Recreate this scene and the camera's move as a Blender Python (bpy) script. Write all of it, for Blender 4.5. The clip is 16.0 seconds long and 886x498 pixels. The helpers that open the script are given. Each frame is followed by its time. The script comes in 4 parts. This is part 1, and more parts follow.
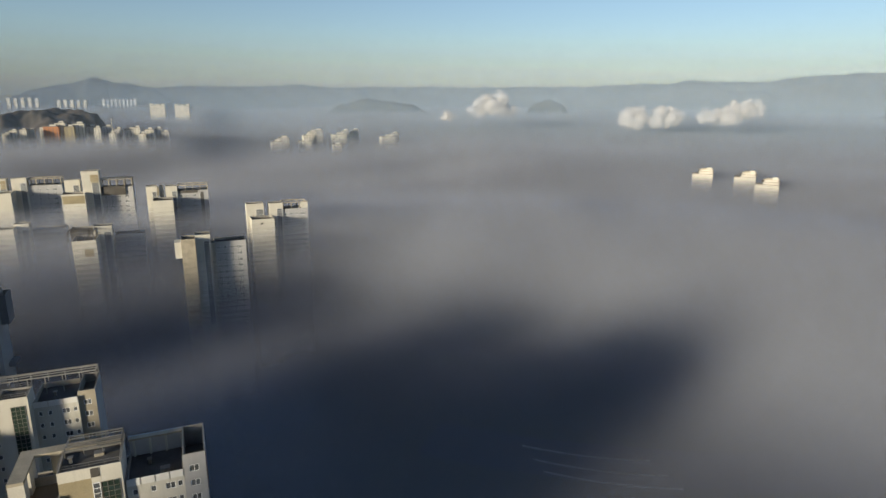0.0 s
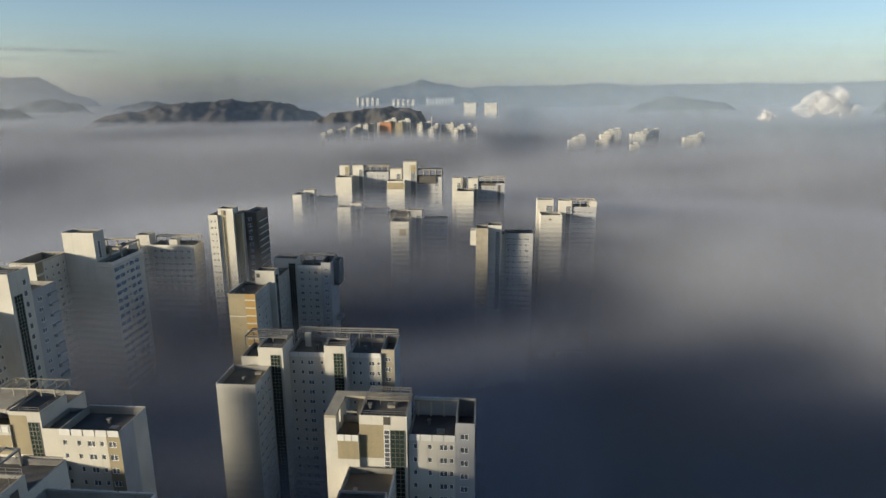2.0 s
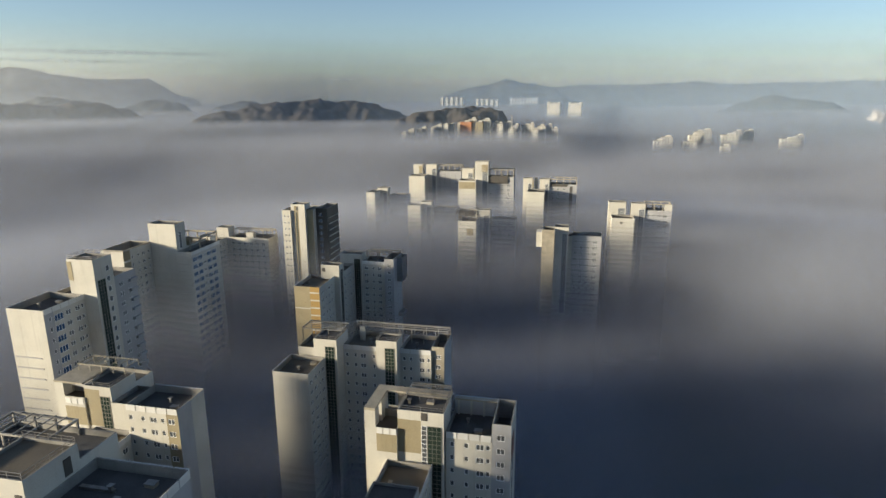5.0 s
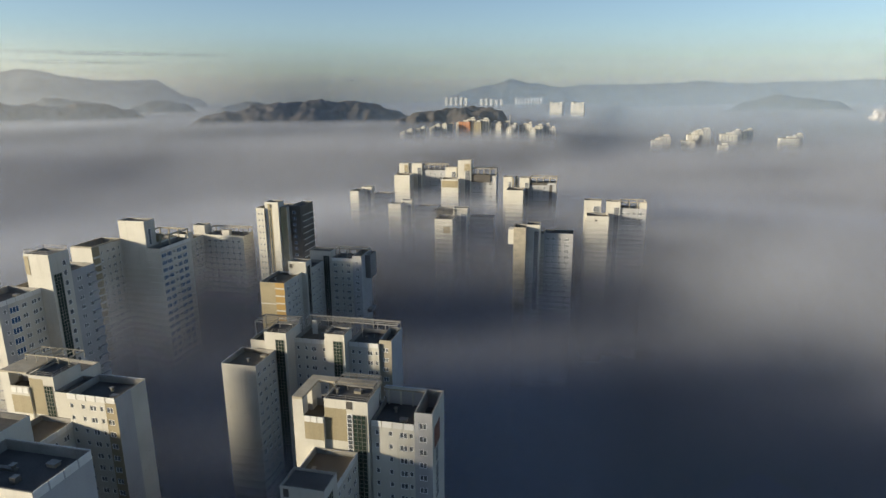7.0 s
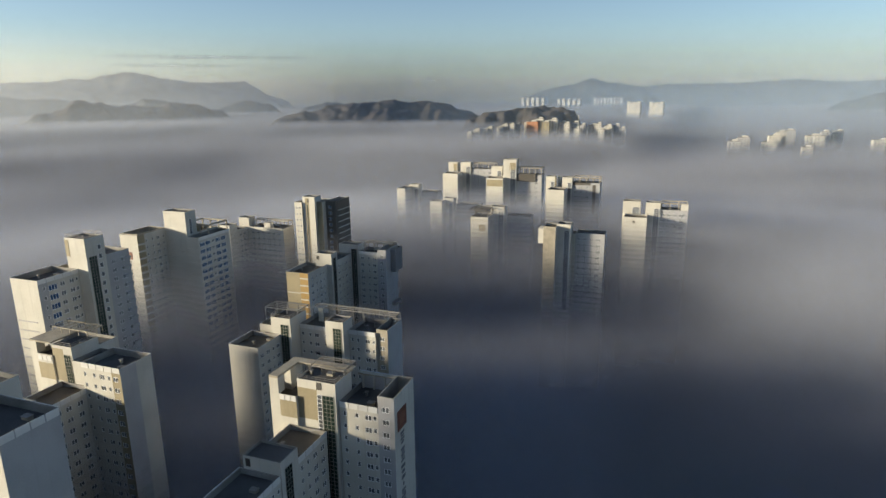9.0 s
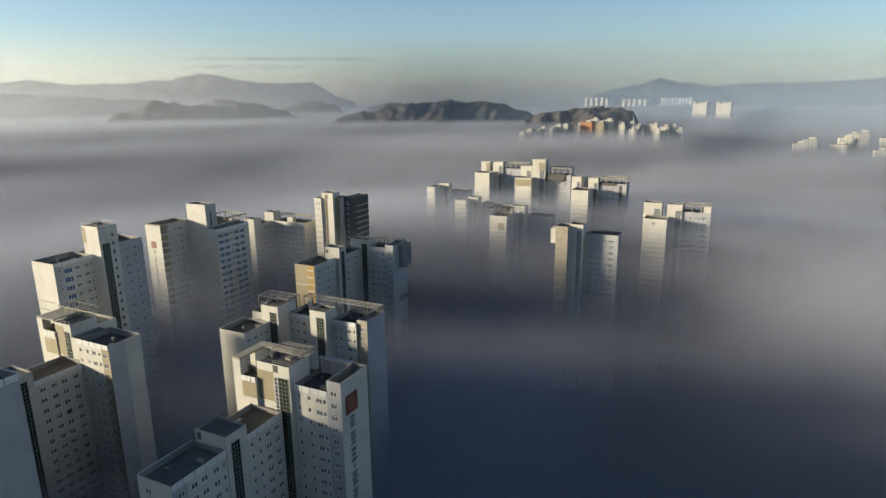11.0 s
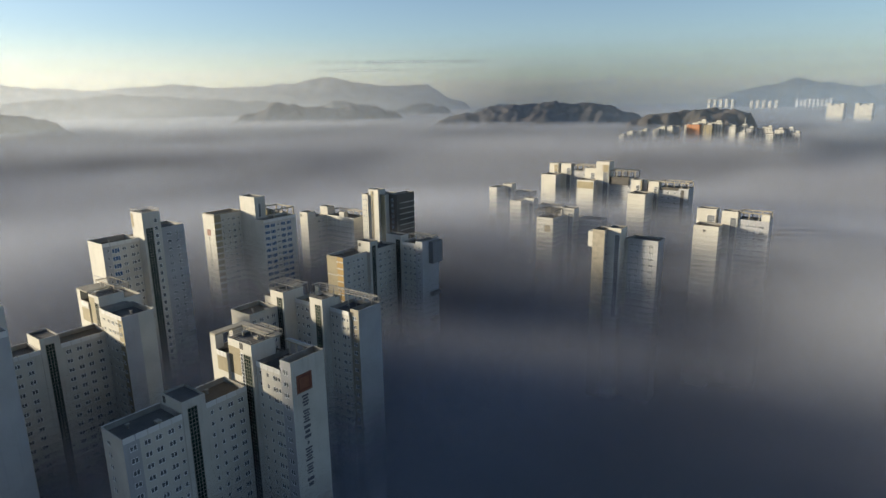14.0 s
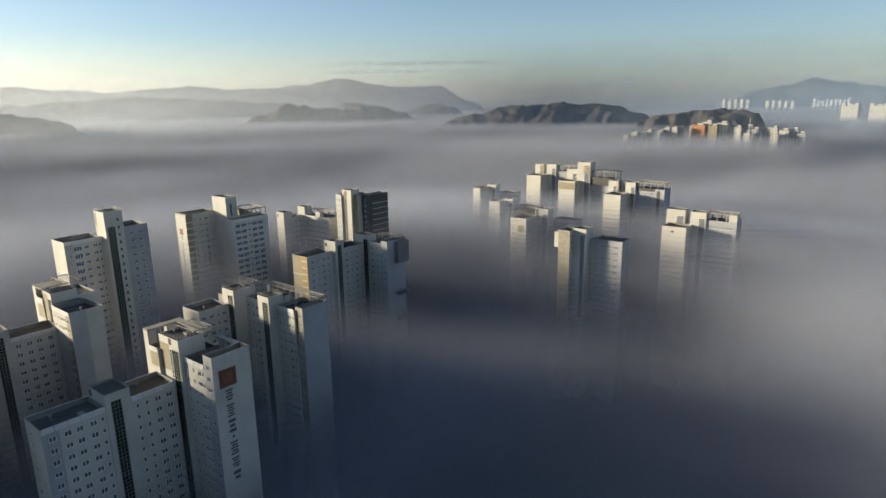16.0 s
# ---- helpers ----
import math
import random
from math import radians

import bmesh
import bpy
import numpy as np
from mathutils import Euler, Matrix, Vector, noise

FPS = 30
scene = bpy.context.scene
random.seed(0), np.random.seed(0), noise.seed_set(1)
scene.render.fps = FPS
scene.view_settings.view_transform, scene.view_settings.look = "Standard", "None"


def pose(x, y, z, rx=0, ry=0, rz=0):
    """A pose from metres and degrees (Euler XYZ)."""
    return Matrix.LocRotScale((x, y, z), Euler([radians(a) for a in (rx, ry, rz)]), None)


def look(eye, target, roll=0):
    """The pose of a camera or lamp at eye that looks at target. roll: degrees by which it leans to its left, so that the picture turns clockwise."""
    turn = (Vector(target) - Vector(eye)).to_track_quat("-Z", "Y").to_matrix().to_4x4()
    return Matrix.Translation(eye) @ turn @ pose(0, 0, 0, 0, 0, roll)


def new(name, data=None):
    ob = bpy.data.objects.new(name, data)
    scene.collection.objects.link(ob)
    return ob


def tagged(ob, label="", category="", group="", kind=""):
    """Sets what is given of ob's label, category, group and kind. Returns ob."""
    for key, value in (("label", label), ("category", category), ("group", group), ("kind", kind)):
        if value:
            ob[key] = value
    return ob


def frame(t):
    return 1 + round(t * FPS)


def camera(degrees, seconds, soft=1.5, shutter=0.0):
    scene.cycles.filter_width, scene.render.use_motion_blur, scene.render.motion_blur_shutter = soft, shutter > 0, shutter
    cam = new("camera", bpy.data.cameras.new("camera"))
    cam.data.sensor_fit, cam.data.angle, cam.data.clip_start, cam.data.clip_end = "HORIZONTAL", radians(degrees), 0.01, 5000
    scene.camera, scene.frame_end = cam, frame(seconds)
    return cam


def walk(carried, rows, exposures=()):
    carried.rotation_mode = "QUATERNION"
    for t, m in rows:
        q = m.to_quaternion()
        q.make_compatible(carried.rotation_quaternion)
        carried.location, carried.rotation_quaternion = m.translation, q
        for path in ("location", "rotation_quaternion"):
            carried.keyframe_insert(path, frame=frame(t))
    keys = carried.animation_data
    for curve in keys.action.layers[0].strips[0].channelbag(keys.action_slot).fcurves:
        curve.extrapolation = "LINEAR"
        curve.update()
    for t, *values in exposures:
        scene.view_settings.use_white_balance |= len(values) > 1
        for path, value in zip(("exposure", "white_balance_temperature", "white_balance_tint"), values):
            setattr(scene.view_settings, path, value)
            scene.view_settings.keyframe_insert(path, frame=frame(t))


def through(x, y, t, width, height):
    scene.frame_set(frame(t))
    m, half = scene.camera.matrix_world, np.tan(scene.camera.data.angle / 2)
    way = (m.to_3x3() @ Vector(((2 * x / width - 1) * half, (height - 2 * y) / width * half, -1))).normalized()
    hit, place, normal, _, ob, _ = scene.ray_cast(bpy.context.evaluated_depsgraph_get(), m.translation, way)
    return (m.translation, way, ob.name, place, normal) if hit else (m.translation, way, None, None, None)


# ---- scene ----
cam = camera(71.7, 16.0)
METRES, EYE, TILT, LEAN, TURN = 130.0, 140.0, 0.0, 0.0, -18.7
ROWS = [
    (0.0, 0.0, 0.0, 0.0, 0.1, -13.99, -0.39),
    (0.5, 0.0016, 0.0035, -0.0007, 3.26, -13.98, -0.4),
    (1.0, 0.0023, -0.0018, 0.0008, 5.11, -14.01, -0.29),
    (1.5, 0.004, -0.0041, 0.0023, 16.02, -14.17, -0.02),
    (2.0, 0.0063, -0.0049, 0.0034, 26.98, -14.21, 0.09),
    (2.5, 0.0093, -0.0014, 0.0041, 32.69, -14.21, 0.1),
    (3.0, 0.01, -0.0012, 0.0047, 33.66, -14.21, 0.14),
    (5.5, 0.0789, 0.0295, 0.0039, 34.83, -14.22, 0.26),
    (6.0, 0.1067, 0.0411, 0.0027, 34.83, -14.21, 0.31),
    (6.5, 0.1383, 0.0545, 0.0009, 34.79, -14.21, 0.34),
    (7.0, 0.1718, 0.0687, -0.0003, 35.37, -14.2, 0.36),
    (7.5, 0.2082, 0.0837, -0.0018, 37.22, -14.18, 0.43),
    (8.0, 0.2461, 0.1024, -0.0035, 39.56, -14.16, 0.49),
    (8.5, 0.284, 0.1236, -0.0049, 41.38, -14.13, 0.54),
    (11.0, 0.4712, 0.2528, -0.0114, 48.66, -14.02, 0.61),
    (11.5, 0.5052, 0.2819, -0.0133, 51.72, -13.94, 0.66),
    (12.0, 0.5389, 0.3139, -0.0143, 54.5, -13.9, 0.65),
    (12.5, 0.5703, 0.3464, -0.0156, 56.48, -13.87, 0.65),
    (13.0, 0.6014, 0.3811, -0.0169, 58.0, -13.83, 0.69),
    (13.5, 0.6301, 0.4167, -0.018, 58.85, -13.78, 0.71),
    (14.0, 0.6587, 0.4524, -0.0194, 59.36, -13.74, 0.72),
    (14.5, 0.6867, 0.4887, -0.0203, 59.72, -13.73, 0.74),
    (15.0, 0.7143, 0.5252, -0.0214, 60.05, -13.69, 0.76),
    (15.5, 0.7403, 0.5615, -0.0214, 60.43, -13.67, 0.84),
    (16.0, 0.7608, 0.5919, -0.0207, 60.87, -13.63, 0.86),
]
walk(cam, [(t, pose(0, 0, EYE, TILT, LEAN, TURN) @ pose(METRES * x, METRES * y, METRES * z, 90 + pitch, roll, yaw)) for t, x, y, z, yaw, pitch, roll in ROWS],
     exposures=((0.0, 0.5), (2.5, 0.72), (8.5, 0.80), (12.0, 0.82), (16.0, 0.8)))

# ---- world, sun, exposure ----
SUN_AZ, SUN_EL = 240.0, 8.6   # degrees clockwise from +y, degrees above the horizon
sun_way = Vector((math.sin(radians(SUN_AZ)) * math.cos(radians(SUN_EL)), math.cos(radians(SUN_AZ)) * math.cos(radians(SUN_EL)), math.sin(radians(SUN_EL))))
world = bpy.data.worlds.new("morning_sky")
scene.world = world
world.use_nodes = True
wn = world.node_tree
sky = wn.nodes.new("ShaderNodeTexSky")
sky.sky_type, sky.sun_disc = "NISHITA", False
sky.sun_elevation, sky.sun_rotation = radians(SUN_EL), radians(SUN_AZ)
sky.altitude, sky.air_density, sky.dust_density, sky.ozone_density = 150, 0.9, 0.6, 2.2
pale = wn.nodes.new("ShaderNodeHueSaturation")
pale.inputs["Saturation"].default_value = 0.92
tint = wn.nodes.new("ShaderNodeMix")
tint.data_type, tint.blend_type = "RGBA", "MULTIPLY"
tint.inputs[0].default_value, tint.inputs[7].default_value = 1.0, (0.985, 0.985, 1.04, 1)
wn.links.new(sky.outputs["Color"], pale.inputs["Color"])
wn.links.new(pale.outputs["Color"], tint.inputs[6])
wn.links.new(tint.outputs[2], wn.nodes["Background"].inputs["Color"])
wn.nodes["Background"].inputs["Strength"].default_value = 0.105
sun = new("sun", bpy.data.lights.new("sun", "SUN"))
sun.data.energy, sun.data.angle, sun.data.color = 6.6, radians(7.0), (1.0, 0.89, 0.68)
sun.matrix_world = look(sun_way * 300, (0, 0, 0))
scene.cycles.transparent_max_bounces = 96
scene.cycles.diffuse_bounces, scene.cycles.glossy_bounces = 3, 2

# ---- materials ----


class Nodes:
    """Short hand for building a node tree."""

    def __init__(self, name):
        self.m = bpy.data.materials.new(name)
        self.m.use_nodes = True
        self.t = self.m.node_tree
        self.bsdf = self.t.nodes["Principled BSDF"]

    def add(self, kind):
        return self.t.nodes.new(kind)

    def link(self, a, b):
        self.t.links.new(a, b)

    def put(self, node, name, v):
        if isinstance(v, (int, float, tuple)):
            node.inputs[name].default_value = v
        else:
            self.link(v, node.inputs[name])

    def math(self, op, a, b=0.0, clamp=False):
        n = self.add("ShaderNodeMath")
        n.operation, n.use_clamp = op, clamp
        self.put(n, 0, a)
        self.put(n, 1, b)
        return n.outputs[0]

    def span(self, v, a, b, c=0.0, d=1.0, smooth=True):
        n = self.add("ShaderNodeMapRange")
        n.interpolation_type = "SMOOTHSTEP" if smooth else "LINEAR"
        self.put(n, "Value", v)
        for key, x in (("From Min", a), ("From Max", b), ("To Min", c), ("To Max", d)):
            self.put(n, key, x)
        return n.outputs[0]

    def mix(self, f, a, b):
        n = self.add("ShaderNodeMix")
        n.data_type = "RGBA"
        self.put(n, 0, f)
        self.put(n, 6, a)
        self.put(n, 7, b)
        return n.outputs[2]

    def noise(self, scale, where, detail=4.0, stretch=(1, 1, 1)):
        m = self.add("ShaderNodeMapping")
        self.link(where, m.inputs[0])
        m.inputs["Scale"].default_value = stretch
        n = self.add("ShaderNodeTexNoise")
        self.link(m.outputs[0], n.inputs["Vector"])
        n.inputs["Scale"].default_value, n.inputs["Detail"].default_value = scale, detail
        return n.outputs["Fac"]


def surface(name, base, worn, rough=0.7, scale=0.35, streak=0.0, bump=0.1, metal=0.0, fine=6.0, per_piece=0.0):
    """A painted or mineral surface: broad patches, fine grain, rain streaks and a little relief."""
    k = Nodes(name)
    where = k.add("ShaderNodeTexCoord").outputs["Object"]
    broad = k.noise(scale, where, 5.0)
    grain = k.noise(fine, where, 3.0)
    f = k.math("ADD", k.span(broad, 0.35, 0.7, 0.0, 0.6), k.span(grain, 0.3, 0.75, 0.0, 0.35))
    if streak:
        run = k.noise(1.3, where, 4.0, (1.0, 1.0, 0.05))
        f = k.math("ADD", f, k.span(run, 0.52, 0.72, 0.0, streak), True)
    if per_piece:
        info = k.add("ShaderNodeObjectInfo")
        f = k.math("ADD", f, k.span(info.outputs["Random"], 0, 1, -per_piece, per_piece, False), True)
    k.link(k.mix(f, (*base, 1), (*worn, 1)), k.bsdf.inputs["Base Color"])
    k.link(k.span(grain, 0.2, 0.8, max(0.05, rough - 0.12), min(1, rough + 0.12)), k.bsdf.inputs["Roughness"])
    k.bsdf.inputs["Metallic"].default_value = metal
    if bump:
        b = k.add("ShaderNodeBump")
        b.inputs["Strength"].default_value, b.inputs["Distance"].default_value = bump, 0.05
        k.link(grain, b.inputs["Height"])
        k.link(b.outputs[0], k.bsdf.inputs["Normal"])
    return k.m


WHITE = surface("white_wall_paint", (0.47, 0.445, 0.38), (0.37, 0.345, 0.295), 0.8, 0.12, 0.35)
GREY = surface("grey_paint_and_shade", (0.33, 0.325, 0.32), (0.27, 0.265, 0.26), 0.8, 0.15, 0.3)
COPING = surface("stained_coping", (0.24, 0.225, 0.20), (0.16, 0.15, 0.13), 0.85, 0.3, 0.2, 0.2)
SLATE = surface("slate_grey_wall_paint", (0.17, 0.165, 0.165), (0.13, 0.128, 0.128), 0.8, 0.15, 0.25)
CHALK = surface("bright_white_wall_paint", (0.80, 0.80, 0.78), (0.72, 0.72, 0.70), 0.8, 0.1, 0.1)
OCHRE = surface("ochre_wall_paint", (0.27, 0.225, 0.135), (0.20, 0.165, 0.10), 0.8, 0.2, 0.25)
GOLD = surface("amber_wall_paint", (0.30, 0.19, 0.055), (0.25, 0.155, 0.05), 0.75, 0.2, 0.2)
BLACK = surface("dark_brown_wall_paint", (0.05, 0.045, 0.04), (0.08, 0.07, 0.055), 0.7, 0.2, 0.2)
ROOF = surface("stained_roof_membrane", (0.09, 0.084, 0.077), (0.048, 0.045, 0.042), 0.95, 0.22, 0.0, 0.35)
ROOF_TAN = surface("sandy_roof_membrane", (0.135, 0.108, 0.072), (0.075, 0.064, 0.05), 0.95, 0.22, 0.0, 0.35)
CONCRETE = surface("weathered_concrete", (0.32, 0.28, 0.21), (0.21, 0.185, 0.14), 0.85, 0.4, 0.2, 0.25)
PANEL = surface("white_parapet_panel", (0.58, 0.57, 0.53), (0.49, 0.48, 0.45), 0.6, 0.3, 0.1, 0.05, per_piece=0.25)
STEEL = surface("galvanised_steel", (0.30, 0.28, 0.25), (0.20, 0.18, 0.15), 0.5, 1.0, 0.0, 0.05, 0.8)
FRAME = surface("white_window_frame", (0.72, 0.72, 0.70), (0.6, 0.6, 0.58), 0.5, 1.0, 0.0, 0.0)
GLASS = surface("dark_window_glass", (0.075, 0.08, 0.085), (0.13, 0.135, 0.14), 0.25, 0.3, 0.0, 0.0, per_piece=0.4)
BLUE = surface("blue_window_glass", (0.03, 0.07, 0.14), (0.05, 0.10, 0.18), 0.12, 0.3, 0.0, 0.0, per_piece=0.4)
GREEN = surface("green_stair_glass", (0.018, 0.032, 0.027), (0.035, 0.055, 0.042), 0.12, 0.3, 0.0, 0.0, per_piece=0.3)
INK = surface("dark_sign_paint", (0.06, 0.06, 0.075), (0.09, 0.09, 0.10), 0.6, 0.6, 0.0, 0.0)
RUST = surface("red_brown_sign_paint", (0.13, 0.035, 0.018), (0.10, 0.03, 0.018), 0.6, 0.6, 0.0, 0.0)
RUST_PALE = surface("faded_sign_paint", (0.20, 0.075, 0.035), (0.13, 0.045, 0.025), 0.6, 0.9, 0.0, 0.0)
BRICK = surface("orange_brick_paint", (0.42, 0.17, 0.06), (0.34, 0.14, 0.06), 0.8, 0.05, 0.2)
WOODS = surface("winter_woods", (0.058, 0.046, 0.038), (0.034, 0.032, 0.027), 1.0, 0.012, 0.0, 0.6, fine=0.15)
FAR_WOODS = surface("distant_forest", (0.060, 0.062, 0.055), (0.04, 0.046, 0.042), 1.0, 0.004, 0.0, 0.4, fine=0.05)
EARTH = surface("fields_and_scrub", (0.055, 0.06, 0.04), (0.10, 0.085, 0.06), 1.0, 0.008, 0.0, 0.3, fine=0.2)
ASPHALT = surface("asphalt", (0.055, 0.055, 0.056), (0.075, 0.073, 0.07), 0.9, 0.2, 0.0, 0.2)
LINE = surface("road_paint", (0.24, 0.24, 0.23), (0.15, 0.15, 0.145), 0.8, 0.5, 0.0, 0.1)


def fog_material(name, thin, thick, near, far):
    """Mist: white droplets that let part of the light through, thicker with depth below its uneven top and away from the towers."""
    k = Nodes(name)
    k.t.nodes.remove(k.bsdf)
    where = k.add("ShaderNodeNewGeometry").outputs["Position"]
    s = k.add("ShaderNodeSeparateXYZ")
    k.link(where, s.inputs[0])
    x, y, z = s.outputs
    dx, dy = k.math("MULTIPLY", k.math("SUBTRACT", x, 22.0), 1.0), k.math("MULTIPLY", k.math("SUBTRACT", y, 150.0), 1.3)
    r = k.math("SQRT", k.math("ADD", k.math("MULTIPLY", dx, dx), k.math("MULTIPLY", dy, dy)))
    big = k.noise(1 / 260.0, where, 2.0, (1, 1, 1.0))
    r = k.math("ADD", r, k.math("MULTIPLY", k.math("SUBTRACT", big, 0.5), 110.0))
    away = k.span(r, near, far)
    west = k.span(x, -45.0, -110.0)
    soft = k.math("MAXIMUM", k.math("SUBTRACT", 1.0, away), k.math("MULTIPLY", west, 0.85))
    soft = k.math("MAXIMUM", soft, k.span(r, 700.0, 1100.0, 0.0, 0.6))
    small = k.noise(1 / 50.0, where, 3.0, (1, 1, 1.5))
    wave = k.math("ADD", k.math("MULTIPLY", k.math("SUBTRACT", big, 0.5), 26.0), k.math("MULTIPLY", k.math("SUBTRACT", small, 0.5), k.span(r, 150.0, 500.0, 14.0, 2.0)))
    top = k.math("ADD", k.math("ADD", k.span(west, 0, 1, 66.0, 69.0, False), wave), k.math("MULTIPLY", away, 9.0))
    top = k.math("ADD", top, k.math("MULTIPLY", k.span(r, 500.0, 900.0, 0.0, 12.0), k.span(x, 0.0, -120.0)))
    top = k.math("ADD", top, k.math("MULTIPLY", k.math("MULTIPLY", k.span(r, 120.0, 190.0), k.span(r, 370.0, 275.0)), 11.0))
    top = k.math("ADD", top, k.math("MULTIPLY", k.span(r, 1150.0, 1500.0, 0.0, 12.0), k.span(x, -200.0, -500.0)))
    top = k.math("ADD", top, k.math("MULTIPLY", k.span(r, 1500.0, 2000.0, 0.0, 12.0), k.span(x, 200.0, 500.0)))
    deep = k.span(k.math("DIVIDE", k.math("SUBTRACT", top, z), k.span(soft, 0, 1, 19.0, 38.0, False)), 0.0, 1.0)
    thickness = k.math("MAXIMUM", k.math("MAXIMUM", away, k.span(x, -150.0, -250.0)), k.math("MULTIPLY", k.span(x, 15.0, -95.0), 0.22))
    full = k.math("ADD", k.span(thickness, 0, 1, thin, thick, False), k.math("MULTIPLY", k.span(z, 66.0, 30.0, 0.0, 0.16), k.span(x, 40.0, -30.0, 0.12, 1.0)))
    a = k.math("MULTIPLY", deep, full, True)
    clear = k.add("ShaderNodeBsdfTransparent")
    drops = k.add("ShaderNodeBsdfDiffuse")
    drops.inputs["Color"].default_value = (0.262, 0.283, 0.34, 1)
    back = k.add("ShaderNodeBsdfTranslucent")
    back.inputs["Color"].default_value = (0.262, 0.283, 0.34, 1)
    sheen = k.add("ShaderNodeBsdfGlossy")
    sheen.inputs["Color"].default_value, sheen.inputs["Roughness"].default_value = (0.61, 0.625, 0.66, 1), 0.9
    # shading normal leant to the low sun, to brighten lit mist beyond a level sheet
    facing = k.add("ShaderNodeCombineXYZ")
    lit = (Vector((0, 0, 0.8)) + 0.72 * Vector((sun_way.x, sun_way.y, 0)).normalized()).normalized()
    for i in range(3):
        facing.inputs[i].default_value = lit[i]
    k.link(facing.outputs[0], drops.inputs["Normal"])
    body, both, out = k.add("ShaderNodeMixShader"), k.add("ShaderNodeMixShader"), k.add("ShaderNodeMixShader")
    body.inputs[0].default_value, both.inputs[0].default_value = 0.15, 0.25
    k.link(drops.outputs[0], body.inputs[1])
    k.link(back.outputs[0], body.inputs[2])
    k.link(body.outputs[0], both.inputs[1])
    k.link(sheen.outputs[0], both.inputs[2])
    k.link(a, out.inputs[0])
    k.link(clear.outputs[0], out.inputs[1])
    k.link(both.outputs[0], out.inputs[2])
    k.link(out.outputs[0], k.t.nodes["Material Output"].inputs["Surface"])
    return k.m


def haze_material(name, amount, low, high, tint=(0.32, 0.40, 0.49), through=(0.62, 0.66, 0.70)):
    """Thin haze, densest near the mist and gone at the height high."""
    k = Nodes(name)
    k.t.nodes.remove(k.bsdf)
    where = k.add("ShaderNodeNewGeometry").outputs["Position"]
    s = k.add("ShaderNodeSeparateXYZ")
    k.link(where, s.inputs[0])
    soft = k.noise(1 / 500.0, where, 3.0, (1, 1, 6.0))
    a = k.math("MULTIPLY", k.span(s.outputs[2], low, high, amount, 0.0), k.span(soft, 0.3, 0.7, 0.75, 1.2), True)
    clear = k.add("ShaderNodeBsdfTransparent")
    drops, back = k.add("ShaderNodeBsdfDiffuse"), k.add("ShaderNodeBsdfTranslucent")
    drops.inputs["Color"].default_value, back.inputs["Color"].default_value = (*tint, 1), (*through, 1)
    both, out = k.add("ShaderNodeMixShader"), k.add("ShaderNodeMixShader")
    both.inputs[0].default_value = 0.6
    k.link(drops.outputs[0], both.inputs[1])
    k.link(back.outputs[0], both.inputs[2])
    k.link(a, out.inputs[0])
    k.link(clear.outputs[0], out.inputs[1])
    k.link(both.outputs[0], out.inputs[2])
    k.link(out.outputs[0], k.t.nodes["Material Output"].inputs["Surface"])
    return k.m


def cloud_material():
    """Loose droplets of a heaped cloud."""
    k = Nodes("bright_cloud")
    where = k.add("ShaderNodeTexCoord").outputs["Object"]
    k.bsdf.inputs["Base Color"].default_value = (0.55, 0.54, 0.54, 1)
    k.bsdf.inputs["Roughness"].default_value = 1.0
    k.link(k.span(k.noise(0.03, where, 3.0), 0.30, 0.65, 0.05, 0.30), k.bsdf.inputs["Alpha"])
    return k.m


CLOUD = cloud_material()
FOG = fog_material("mist", 0.028, 0.31, 85.0, 290.0)

# ---- mesh helpers ----


def mesh_of(name, verts, faces, mats, index=None, smooth=False):
    me = bpy.data.meshes.new(name)
    me.from_pydata(verts, [], faces)
    for m in mats:
        me.materials.append(m)
    if index:
        me.polygons.foreach_set("material_index", index)
    if smooth:
        me.polygons.foreach_set("use_smooth", [True] * len(me.polygons))
    me.update()
    return me


def under(ob, parent):
    ob.parent = parent
    return ob


